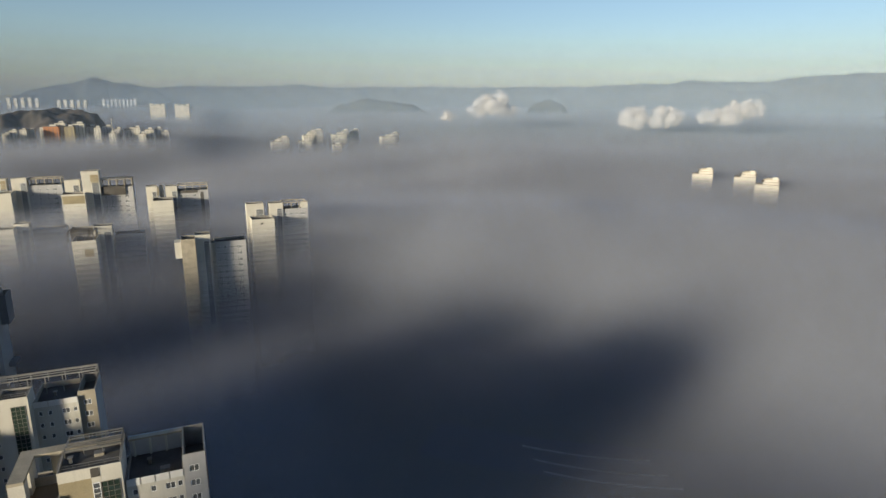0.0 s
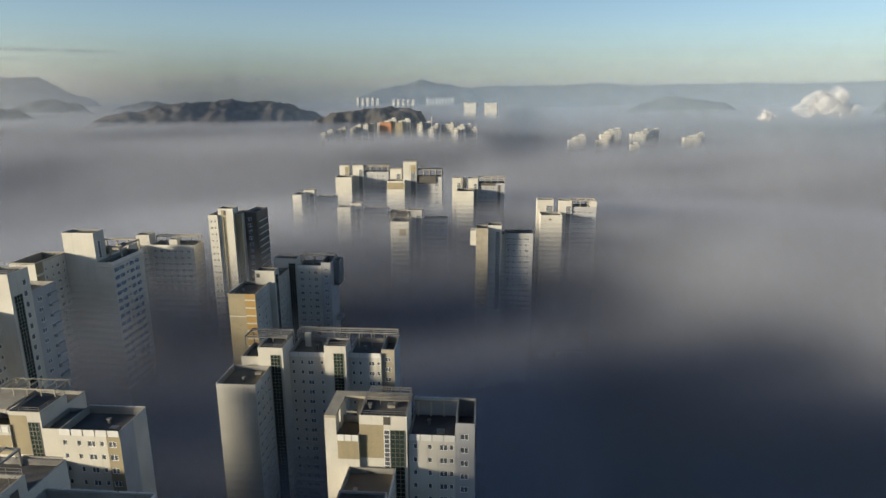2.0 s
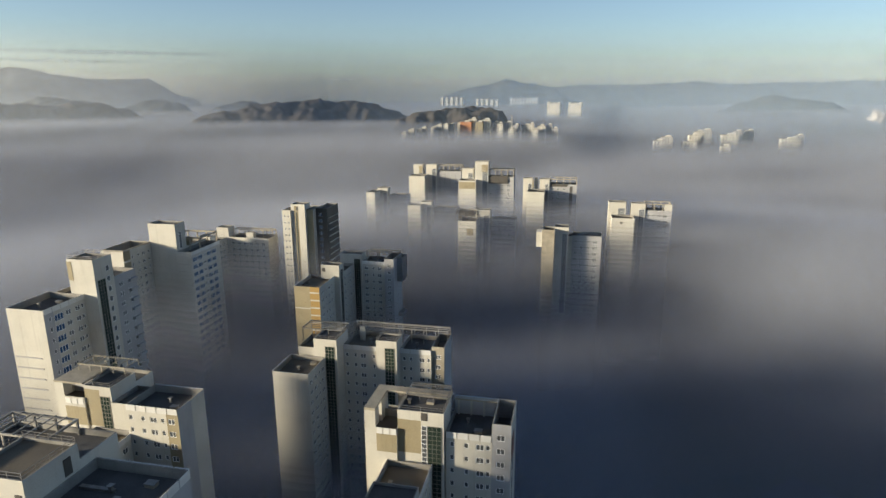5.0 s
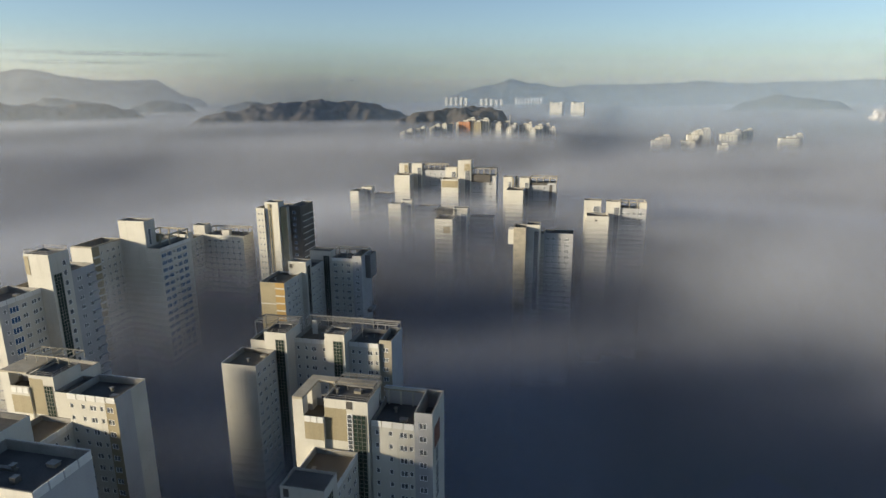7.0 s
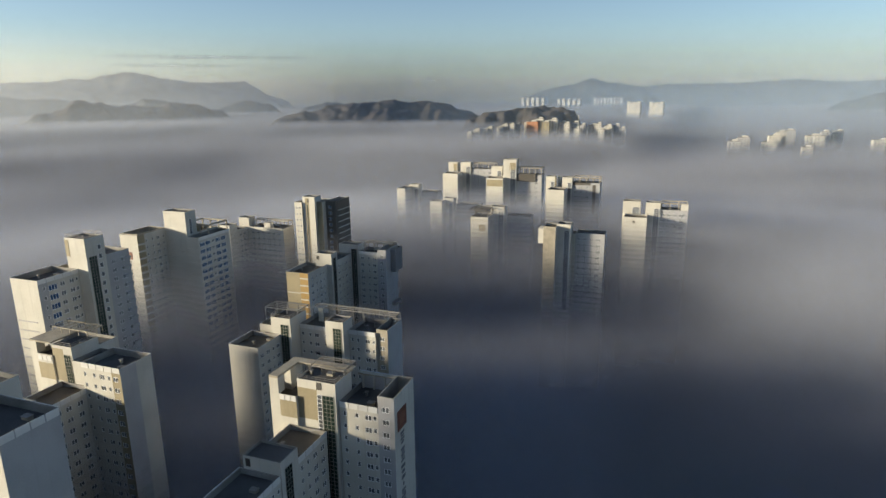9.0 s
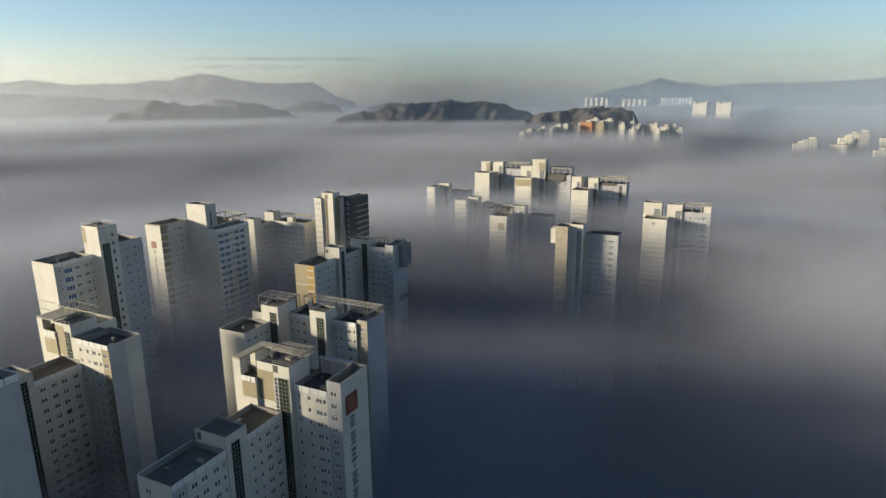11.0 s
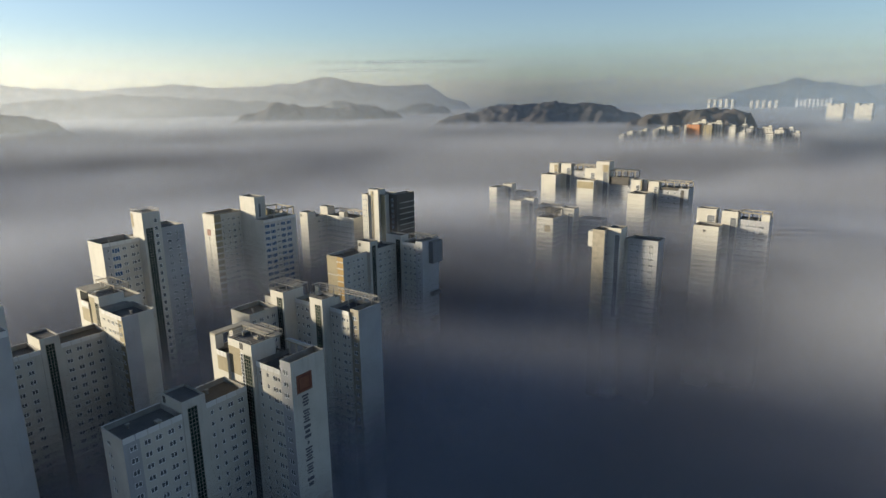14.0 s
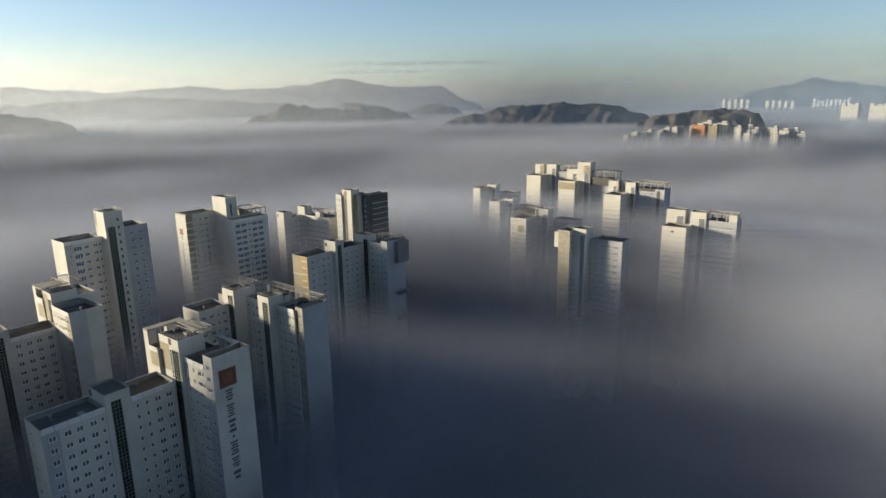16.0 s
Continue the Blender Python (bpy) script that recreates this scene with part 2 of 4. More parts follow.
class Solid:
    """Collects boxes and quads of one part."""

    def __init__(self):
        self.v, self.f, self.i = [], [], []

    def quad(self, a, b, c, d, m=0):
        n = len(self.v)
        self.v += [a, b, c, d]
        self.f.append((n, n + 1, n + 2, n + 3))
        self.i.append(m)

    def box(self, x0, x1, y0, y1, z0, z1, m=0):
        n = len(self.v)
        self.v += [(x, y, z) for z in (z0, z1) for x, y in ((x0, y0), (x1, y0), (x1, y1), (x0, y1))]
        for f in ((3, 2, 1, 0), (4, 5, 6, 7), (0, 1, 5, 4), (1, 2, 6, 5), (2, 3, 7, 6), (3, 0, 4, 7)):
            self.f.append(tuple(n + j for j in f))
            self.i.append(m)

    def bar(self, a, b, w):
        """A square bar from a to b."""
        a, b = Vector(a), Vector(b)
        d = (b - a).normalized()
        s = d.cross(Vector((0, 0, 1)) if abs(d.z) < 0.9 else Vector((1, 0, 0))).normalized() * w / 2
        t = d.cross(s).normalized() * w / 2
        n = len(self.v)
        self.v += [tuple(p + e) for p in (a, b) for e in (-s - t, s - t, s + t, -s + t)]
        for f in ((3, 2, 1, 0), (4, 5, 6, 7), (0, 1, 5, 4), (1, 2, 6, 5), (2, 3, 7, 6), (3, 0, 4, 7)):
            self.f.append(tuple(n + j for j in f))
            self.i.append(0)

    def lattice(self, xs, zs, solid, y0, y1):
        """One connected grating: the cells of a grid for which solid(i, j) holds, from y0 to y1."""
        n = {}

        def at(i, j, y):
            key = (i, j, y)
            if key not in n:
                n[key] = len(self.v)
                self.v.append((xs[i], y, zs[j]))
            return n[key]

        def has(i, j):
            return 0 <= i < len(xs) - 1 and 0 <= j < len(zs) - 1 and solid(i, j)

        for i in range(len(xs) - 1):
            for j in range(len(zs) - 1):
                if not solid(i, j):
                    continue
                c = [(i, j), (i + 1, j), (i + 1, j + 1), (i, j + 1)]
                self.f.append(tuple(at(*p, y0) for p in c))
                self.f.append(tuple(at(*p, y1) for p in reversed(c)))
                self.i += [0, 0]
                for k, (di, dj) in enumerate(((0, -1), (1, 0), (0, 1), (-1, 0))):
                    if not has(i + di, j + dj):
                        p, q = c[k], c[(k + 1) % 4]
                        self.f.append((at(*q, y0), at(*p, y0), at(*p, y1), at(*q, y1)))
                        self.i.append(0)

    def done(self, name, mats, parent=None, label=""):
        ob = new(name, mesh_of(name, self.v, self.f, mats if isinstance(mats, (list, tuple)) else [mats], self.i))
        if parent:
            ob.parent = parent
        return tagged(ob, label)


# ---- windows: one shared mesh per size ----
FLOOR = 2.81
_meshes = {}


def window_meshes(w, h, glass, panes):
    key = (w, h, glass.name, panes)
    if key not in _meshes:
        fr, gl = Solid(), Solid()
        e, d = 0.09, 0.10
        xs = [-w / 2, -w / 2 + e]
        for i in range(1, panes):
            x = -w / 2 + w * i / panes
            xs += [x - 0.05, x + 0.05]
        xs += [w / 2 - e, w / 2]
        fr.lattice(xs, [0, e, h - e, h], lambda i, j: j != 1 or i % 2 == 0, -d, 0)
        gl.box(-w / 2 + e, w / 2 - e, -0.05, -0.01, e, h - e)
        _meshes[key] = (mesh_of("window", fr.v, fr.f, [FRAME]), mesh_of("pane", gl.v, gl.f, [glass]))
    return _meshes[key]


FACES = {"S": 0, "E": 90, "N": 180, "W": 270}
REVEAL = 0.14


class Tower:
    """A block of flats on its own upright axes: u along its front, v towards its back."""

    def __init__(self, x, y, label, yaw=4.0, near=True):
        self.root = tagged(new("apartment_tower"), label, "apartment building", "apartment towers in the mist")
        self.root.matrix_world = pose(x, y, 0, 0, 0, yaw)
        self.near = near

    def wing(self, u0, u1, v0, v1, top, cols=None, mats=None, parapet=1.1, roof=ROOF, panels="", low=24.0, first=2.2, z0=0.0, bands=()):
        """One upright body. cols: face -> list of (distance along the face, width, height, panes, glass); mats: face -> wall material;
        bands: (face, from, to, bottom, top, material) for coats of another colour."""
        cols, mats = cols or {}, mats or {}
        base = mats.get("all", WHITE)
        slots = [base, COPING] if base is not COPING else [base]
        w = Solid()
        wins = []
        for face, turn in FACES.items():
            a, long = {"S": ((u0, v0), u1 - u0), "E": ((u1, v0), v1 - v0), "N": ((u1, v1), u1 - u0), "W": ((u0, v1), v1 - v0)}[face]
            d = (math.cos(radians(turn)), math.sin(radians(turn)))
            n = (d[1], -d[0])
            m = mats.get(face, base)
            if m not in slots:
                slots.append(m)

            def at(s, z, deep=0.0):
                return (a[0] + d[0] * s - n[0] * deep, a[1] + d[1] * s - n[1] * deep, z)

            coats = [b for b in bands if b[0] == face]
            for b in coats:
                if b[5] not in slots:
                    slots.append(b[5])
            holes = {}
            rows = set()
            for s, ww, hh, panes, glass in cols.get(face, ()):
                z = top - first - hh
                while z > low:
                    holes[(round(s - ww / 2, 3), round(z, 3))] = (s, ww, hh, panes, glass)
                    rows.update((round(z, 3), round(z + hh, 3)))
                    z -= FLOOR
            ss = sorted({0.0, round(long, 3)} | {round(c[0] - c[1] / 2, 3) for c in cols.get(face, ())} | {round(c[0] + c[1] / 2, 3) for c in cols.get(face, ())} | {round(b[1], 3) for b in coats} | {round(b[2], 3) for b in coats})
            zs = sorted({z0, top} | rows | {b[3] for b in coats} | {b[4] for b in coats})
            for sa, sb in zip(ss, ss[1:]):
                za = None
                run_m = None
                for p, q in zip(zs, zs[1:]):
                    hole = any(sa >= hs - 1e-3 and sb <= hs + c[1] + 1e-3 and p >= hz - 1e-3 and q <= hz + c[2] + 1e-3 for (hs, hz), c in holes.items()) if holes else False
                    mm = m
                    for b in coats:
                        if sa >= b[1] - 1e-3 and sb <= b[2] + 1e-3 and p >= b[3] - 1e-3 and q <= b[4] + 1e-3:
                            mm = b[5]
                    if hole or (run_m is not None and mm is not run_m):
                        if za is not None:
                            w.quad(at(sa, za), at(sb, za), at(sb, p), at(sa, p), slots.index(run_m))
                        za, run_m = (None, None) if hole else (p, mm)
                    elif za is None:
                        za, run_m = p, mm
                if za is not None:
                    w.quad(at(sa, za), at(sb, za), at(sb, zs[-1]), at(sa, zs[-1]), slots.index(run_m))
            for (hs, hz), c in holes.items():
                s, ww, hh, panes, glass = c
                p, q, r, t = (hs, hz), (hs + ww, hz), (hs + ww, hz + hh), (hs, hz + hh)
                for e, f in ((p, q), (q, r), (r, t), (t, p)):
                    w.quad(at(*e), at(*e, REVEAL), at(*f, REVEAL), at(*f), slots.index(m))
                wins.append((at(s, hz, REVEAL), turn, ww, hh, panes, glass))
        # parapet ring and roof
        e = 0.22
        zr = top - parapet
        o = [(u0, v0), (u1, v0), (u1, v1), (u0, v1)]
        i = [(u0 + e, v0 + e), (u1 - e, v0 + e), (u1 - e, v1 - e), (u0 + e, v1 - e)]
        for k in range(4):
            j = (k + 1) % 4
            w.quad((*o[k], top), (*o[j], top), (*i[j], top), (*i[k], top), slots.index(COPING))
            w.quad((*i[k], top), (*i[j], top), (*i[j], zr), (*i[k], zr), slots.index(COPING))
        w.done("wall", slots, self.root)
        r = Solid()
        r.box(u0 + e, u1 - e, v0 + e, v1 - e, zr - 0.3, zr)
        r.done("roof", roof, self.root)
        for place, turn, ww, hh, panes, glass in wins:
            fr, gl = window_meshes(ww, hh, glass, panes)
            ob = under(new("window", fr), self.root)
            ob.matrix_local = pose(*place, 0, 0, turn)
            under(new("pane", gl), ob)
        for face in panels:
            self.panels(face, u0, u1, v0, v1, top)
        return self

    def panels(self, face, u0, u1, v0, v1, top, wide=2.5, high=1.15):
        """White cladding panels along a parapet, with open joints."""
        turn = FACES[face]
        a, long = {"S": ((u0, v0), u1 - u0), "E": ((u1, v0), v1 - v0), "N": ((u1, v1), u1 - u0), "W": ((u0, v1), v1 - v0)}[face]
        n = max(1, round(long / wide))
        step = long / n
        key = ("panel", round(step, 2))
        if key not in _meshes:
            s = Solid()
            s.box(-step / 2 + 0.12, step / 2 - 0.12, -0.09, -0.005, -high, 0.12)
            _meshes[key] = mesh_of("parapet_panel", s.v, s.f, [PANEL])
        d = (math.cos(radians(turn)), math.sin(radians(turn)))
        for i in range(n):
            c = (i + 0.5) * step
            ob = under(new("parapet_panel", _meshes[key]), self.root)
            ob.matrix_local = pose(a[0] + d[0] * c, a[1] + d[1] * c, top, 0, 0, turn)

    def glass_strip(self, face, at, s0, s1, z0, z1, glass=GREEN, split=3):
        """A tall stair window: recessed dark ground, a grid of panes and a white frame. at: the plane of the face."""
        turn = FACES[face]
        s = Solid()
        n = int((z1 - z0) / 0.94)
        w = s1 - s0
        xs = [x for i in range(split + 1) for x in (w * i / split - 0.05, w * i / split + 0.05)]
        zs = [z for j in range(n + 1) for z in ((z1 - z0) * j / n - 0.05, (z1 - z0) * j / n + 0.05)]
        s.lattice(xs, zs, lambda i, j: i % 2 == 0 or j % 2 == 0, -0.10, -0.02)
        pos = {"S": (s0, at), "E": (at, s0), "N": (s1, at), "W": (at, s1)}[face]
        strip = s.done("stair_window", FRAME if glass is not GREEN else STEEL, self.root)
        strip.matrix_local = pose(*pos, z0, 0, 0, turn)
        p = Solid()
        p.box(0.03, w - 0.03, -0.05, -0.003, 0.03, z1 - z0 - 0.03)
        p.done("pane", glass, strip)

    def pergola(self, u0, u1, v0, v1, z, floor, slats=0, along="u", w=0.35, mat=CONCRETE, every=4.5):
        """A rim of beams on posts over a roof, with slats across it."""
        b = Solid()
        b.box(u0, u1, v0, v0 + w, z - w, z)
        b.box(u0, u1, v1 - w, v1, z - w, z)
        b.box(u0, u0 + w, v0 + w, v1 - w, z - w, z)
        b.box(u1 - w, u1, v0 + w, v1 - w, z - w, z)
        b.done("roof_beam", mat, self.root)
        for i in range(slats):
            s = Solid()
            if along == "u":
                y = v0 + (v1 - v0) * (i + 1) / (slats + 1)
                s.box(u0, u1, y - 0.08, y + 0.08, z + 0.004, z + 0.14)
            else:
                x = u0 + (u1 - u0) * (i + 1) / (slats + 1)
                s.box(x - 0.08, x + 0.08, v0, v1, z + 0.004, z + 0.14)
            s.done("slat", mat, self.root)
        n = max(1, round((u1 - u0) / every))
        for i in range(n + 1):
            x = u0 + (u1 - u0 - w) * i / n
            for y in (v0, v1 - w):
                p = Solid()
                p.box(x + 0.02, x + w - 0.02, y + 0.02, y + w - 0.02, floor, z - w)
                p.done("roof_post", mat, self.root)

    def slab(self, name, u0, u1, v0, v1, z0, z1, mat=WHITE, label=""):
        s = Solid()
        s.box(u0, u1, v0, v1, z0, z1)
        return s.done(name, mat, self.root, label)

    def rail(self, u0, u1, v0, v1, z, high=0.9):
        """A thin steel railing round a roof."""
        c = [(u0, v0), (u1, v0), (u1, v1), (u0, v1)]
        s = Solid()
        for k in range(4):
            p, q = c[k], c[(k + 1) % 4]
            for h in (high, high * 0.5):
                s.bar((*p, z + h), (*q, z + h), 0.06)
            n = max(1, int(math.dist(p, q) / 2.0))
            for i in range(n):
                x, y = p[0] + (q[0] - p[0]) * i / n, p[1] + (q[1] - p[1]) * i / n
                s.bar((x, y, z), (x, y, z + high), 0.06)
        s.done("railing", STEEL, self.root)

    def balconies(self, face, u, s0, s1, top, low, mat=WHITE, out=0.5, high=0.5):
        """Projecting floor bands, one a storey."""
        z = top
        while z > low:
            if face == "E":
                self.slab("balcony_band", u + 0.004, u + out, s0, s1, z - high, z, mat)
            elif face == "S":
                self.slab("balcony_band", s0, s1, u - out, u - 0.004, z - high, z, mat)
            z -= FLOOR

    def stair(self, u0, u1, v0, v1, top, face="S", glass=True, rail=True, **kw):
        self.wing(u0, u1, v0, v1, top, parapet=0.5, **kw)
        if glass:
            if face == "S":
                self.glass_strip("S", v0, u1 - 3.2, u1 - 0.7, 26, top - 2.0)
            else:
                self.glass_strip("E", u1, v0 + 1.2, v0 + 3.4, 26, top - 2.0)
        if rail:
            self.rail(u0 + 0.15, u1 - 0.15, v0 + 0.15, v1 - 0.15, top)


PAIR = (1.5, 1.25, 2, GLASS)
ONE = (0.8, 1.1, 1, GLASS)
WIDE = (2.7, 1.7, 3, BLUE)


def col(s, kind):
    return (s, *kind)


# ---- ground ----


def ground():
    v, f = [(0, 300, 0)], []
    radii = [60, 130, 220, 350, 600, 1000, 1700, 2900, 4900]
    n = 48
    for r in radii:
        v += [(r * math.cos(2 * math.pi * i / n), 300 + r * math.sin(2 * math.pi * i / n), 0) for i in range(n)]
    f += [(0, 1 + i, 1 + (i + 1) % n) for i in range(n)]
    for k in range(len(radii) - 1):
        a, b = 1 + k * n, 1 + (k + 1) * n
        f += [(a + i, b + i, b + (i + 1) % n, a + (i + 1) % n) for i in range(n)]
    tagged(new("ground", mesh_of("ground", v, f, [EARTH])), "dark fields and scrub under the morning mist", "ground", kind="structure")


ground()


def bent_strip(name, label, pts, wide, z, mat, category, kind=""):
    """A level strip that follows a bend through three points."""
    a, b, c = (Vector((*p, 0)) for p in pts)
    v, f = [], []
    n = 24
    for i in range(n + 1):
        q = i / n
        p = a * (1 - q) ** 2 + b * 2 * q * (1 - q) + c * q * q
        d = ((b - a) * (1 - q) + (c - b) * q).normalized()
        s = Vector((-d.y, d.x, 0)) * wide / 2
        v += [(p.x - s.x, p.y - s.y, z), (p.x + s.x, p.y + s.y, z)]
    f = [(2 * i, 2 * i + 1, 2 * i + 3, 2 * i + 2) for i in range(n)]
    tagged(new(name, mesh_of(name, v, f, [mat])), label, category, kind=kind)


bent_strip("road", "dark asphalt road bending through the valley", ((70, 222), (122, 178), (210, 150)), 26, 0.02, ASPHALT, "road", "structure")
for off in (-8.0, 0.5, 11.0):
    bent_strip("road_marking", "worn pale kerb line along the valley road", ((104, 193 + off), (124, 176 + off), (148, 167 + off)), 1.3, 0.03, LINE, "road marking", "structure")

# ---- the near towers ----


def sign(t, u, v, z, side, glyphs, face="E"):
    """A painted emblem square and a column of plain bars below it, on a blind gable."""
    turn = FACES[face]
    s = Solid()
    s.box(-side / 2, side / 2, -0.06, -0.004, -side, 0)
    em = s.done("emblem", RUST, t.root, "red-brown emblem square painted on the gable")
    em.matrix_local = pose(u, v, z, 0, 0, turn)
    b = Solid()
    b.box(-side * 0.30, side * 0.30, -0.10, -0.064, -side * 0.80, -side * 0.20)
    b.done("emblem_mark", RUST_PALE, em)
    e = Solid()
    q = side / 2
    e.lattice([-q * 0.92, -q * 0.82, q * 0.82, q * 0.92], [-side * 0.96, -side * 0.91, -side * 0.09, -side * 0.04], lambda i, j: (i, j) != (1, 1), -0.08, -0.064)
    e.done("emblem_border", RUST_PALE, em)
    for wide, rows, y, low in glyphs:
        y, low = y - z, low - z
        g = Solid()
        step = (y - low) / rows
        for r in range(rows):
            ww = wide * (1.0 if r % 2 == 0 else 0.72)
            g.box(-ww / 2, ww / 2, -0.05, -0.004, y - r * step - step * 0.62, y - r * step)
        m = g.done("sign_bar", INK, t.root, "dark painted sign bars")
        m.matrix_local = pose(u, v, z, 0, 0, turn)


# the tower with the emblem gable
t = Tower(-12, 101, "white and ochre apartment tower with a red-brown emblem on its gable")
t.wing(0, 3.6, 0, 10, 81.0, {"S": [col(1.7, PAIR)]}, {"S": GREY, "E": WHITE}, parapet=4.0)
t.wing(-8.8, 0, 0, 10, 78.3, {"S": [col(1.2, ONE), col(4.0, ONE), col(6.6, PAIR), col(8.1, ONE)]}, parapet=1.2, panels="S", first=1.9)
t.slab("back_wall", -8.8, 0, 9.6, 10, 77.1, 81.0, GREY)
for i in range(4):
    t.slab("pilaster", -8.2 + i * 2.6, -7.85 + i * 2.6, 9.2, 9.596, 77.1, 80.6, WHITE)
t.slab("roof_beam", -8.8, 0, 8.6, 9.596, 80.65, 81.0, CONCRETE)
t.stair(-18, -9, -0.9, 6, 82.5, glass=False, bands=[("S", 0, 4.6, 73.6, 80.6, OCHRE)])
t.glass_strip("S", -0.9, -12.1, -9.5, 26, 79.6)
t.glass_strip("S", -0.9, -13.3, -12.3, 26, 79.6, GLASS, 1)
# Flat black slab painted in for the dark recess of the stair block's notch.
t.slab("roof_vent", -13.4, -12.2, -0.98, -0.904, 80.7, 82.3, BLACK)
t.wing(-24.4, -18, -1.6, 6, 78.6, None, None, parapet=1.6, roof=ROOF_TAN, bands=[("S", 2.3, 6.4, 73.6, 77.4, OCHRE)])
t.panels("S", -22.1, -18, -1.6, 6, 78.6, 1.4)
t.slab("corner_pier", -24.4, -22.2, -1.604, 0.6, 78.6, 82.1, WHITE)
t.slab("roof_frame", -24.4, -22.2, -1.604, 8.2, 82.1, 82.6, CONCRETE)
t.slab("roof_frame", -22.2, -9, 6.1, 8.2, 82.1, 82.6, CONCRETE)
t.slab("terrace_wall", -24.2, -22.6, 3.6, 8.0, 77.0, 82.1, WHITE)
t.slab("terrace_wall", -20.0, -18.0, 6.3, 6.6, 77.0, 82.1, CONCRETE)
t.wing(-24.4, -8.8, 6.0, 10, 77.2, None, None, parapet=0.3)
t.pergola(-17.5, -9.2, 3.4, 8.6, 83.6, 82.5, 3, "u", 0.18, STEEL, 3.0)
# its lower wing
E_WING = [col(1.6, PAIR), col(4.6, PAIR), col(7.0, ONE), col(9.8, ONE)]
t.wing(-20, -11.2, -31, -18, 72.0, {"E": [col(2.0, PAIR), col(5.0, PAIR), col(7.4, PAIR), col(10.2, PAIR), col(12.2, ONE)], "S": [col(2.5, PAIR)]}, parapet=1.2, panels="EW", bands=[("E", 0, 3.4, 0, 72.0, GREY)])
t.stair(-19.2, -11.0, -18, -12.4, 74.7, "E", rail=False)
t.slab("roof_vent", -18.6, -17.6, -18.08, -18.004, 72.6, 74.2, BLACK)
t.wing(-20, -11.2, -12.4, -1.6, 72.0, {"E": [col(1.4, ONE), col(3.6, ONE), col(6.2, PAIR), col(9.0, PAIR)]}, {"E": WHITE}, parapet=1.2, roof=ROOF_TAN, panels="EW")
sign(t, 3.6, 3.6, 77.3, 4.5, [(1.9, 4, 72.0, 69.0), (1.9, 5, 68.2, 64.8), (1.9, 3, 64.3, 60.5), (0.5, 1, 60.1, 58.9), (2.1, 5, 58.5, 54.8), (2.0, 4, 54.2, 51.4), (2.0, 2, 50.6, 47.8)])

# the tower beside it, with the open terrace window
t = Tower(-75, 92, "white and ochre apartment tower with an open roof terrace")
t.wing(-11.2, 0.7, 0, 9.2, 79.3, {"S": [col(1.0, ONE), col(3.8, ONE), col(6.2, PAIR), col(8.3, ONE), col(10.3, PAIR)]}, {"E": GREY}, parapet=1.6, panels="SN", bands=[("S", 9.2, 11.9, 0, 79.3, OCHRE), ("E", 4.6, 9.2, 0, 79.3, WHITE)])
t.wing(-15.6, -11.2, 1.2, 9.2, 78.6, None, parapet=0.9)
t.stair(-22.0, -15.6, 1.5, 9.0, 81.8, glass=False, bands=[("S", 0, 3.6, 72.6, 81.0, OCHRE)])
t.glass_strip("S", 1.5, -18.3, -16.2, 26, 79.6)
t.wing(-29.0, -22.0, 1.2, 9.0, 79.0, None, None, parapet=1.4, bands=[("S", 2.0, 7.0, 72.6, 76.8, OCHRE)])
t.panels("S", -26.8, -22.2, 1.2, 9.0, 78.6, 1.5)
t.slab("corner_pier", -29.0, -26.8, 1.196, 3.4, 79.0, 82.0, WHITE)
t.slab("roof_slab", -29.0, -22.0, 1.196, 9.0, 82.0, 82.4, CONCRETE)
t.slab("terrace_wall", -28.8, -22.1, 6.0, 6.3, 77.6, 82.0, GREY)
# Back block hidden behind the stair, added to shade the tower behind.
t.wing(-29.0, -15.6, 9.0, 14.5, 79.6, None, parapet=0.8)
t.pergola(-27.5, -15.8, 6.4, 11.0, 84.0, 82.4, 5, "v", 0.2, CONCRETE, 3.0)
t.wing(-20, -11.0, -28, -17, 72.6, {"E": [col(2.0, PAIR), col(5.0, PAIR), col(8.0, PAIR)]}, parapet=1.2, panels="EW")
t.stair(-19.2, -10.8, -17, -12.0, 75.6, "E", rail=False)
t.wing(-20, -11.0, -12.0, 1.2, 72.6, {"E": [col(1.8, PAIR), col(4.6, PAIR), col(7.2, PAIR), col(10.2, PAIR)]}, parapet=1.2, panels="EW", roof=ROOF_TAN)

# the tallest near roof, at the foot of the camera's way
t = Tower(-44, 59, "white apartment tower with a dark roof and pergola")
t.wing(-14.2, 0, -9.5, 0, 92.8, {"S": [col(2.5, PAIR), col(6.0, PAIR), col(9.0, ONE), col(11.6, PAIR)]}, {"E": GREY}, parapet=1.5, panels="NE")
t.stair(-22.6, -14.2, -11.0, -2.6, 96.6, glass=False, roof=ROOF_TAN)
t.slab("stair_door", -15.6, -14.7, -11.08, -11.004, 92.0, 94.6, BLACK)
t.slab("roof_vent", -14.196, -14.12, -5.2, -4.0, 93.2, 95.6, BLACK)
t.wing(-31.5, -14.2, -2.6, 4.2, 94.2, None, parapet=0.9)
t.pergola(-31.2, -20.0, -1.6, 3.9, 95.8, 93.3, 5, "v", 0.3, COPING, 3.6)
# West wing carried on out of view, added to shade the emblem tower.
t.wing(-55, -22.6, -11.5, -2.6, 93.6, None, parapet=1.2)
t.slab("roof_duct", -13.0, -8.0, -4.6, -4.0, 91.3, 91.7, STEEL)
t.slab("roof_duct", -6.5, -5.6, -6.8, -5.9, 91.3, 92.2, STEEL)

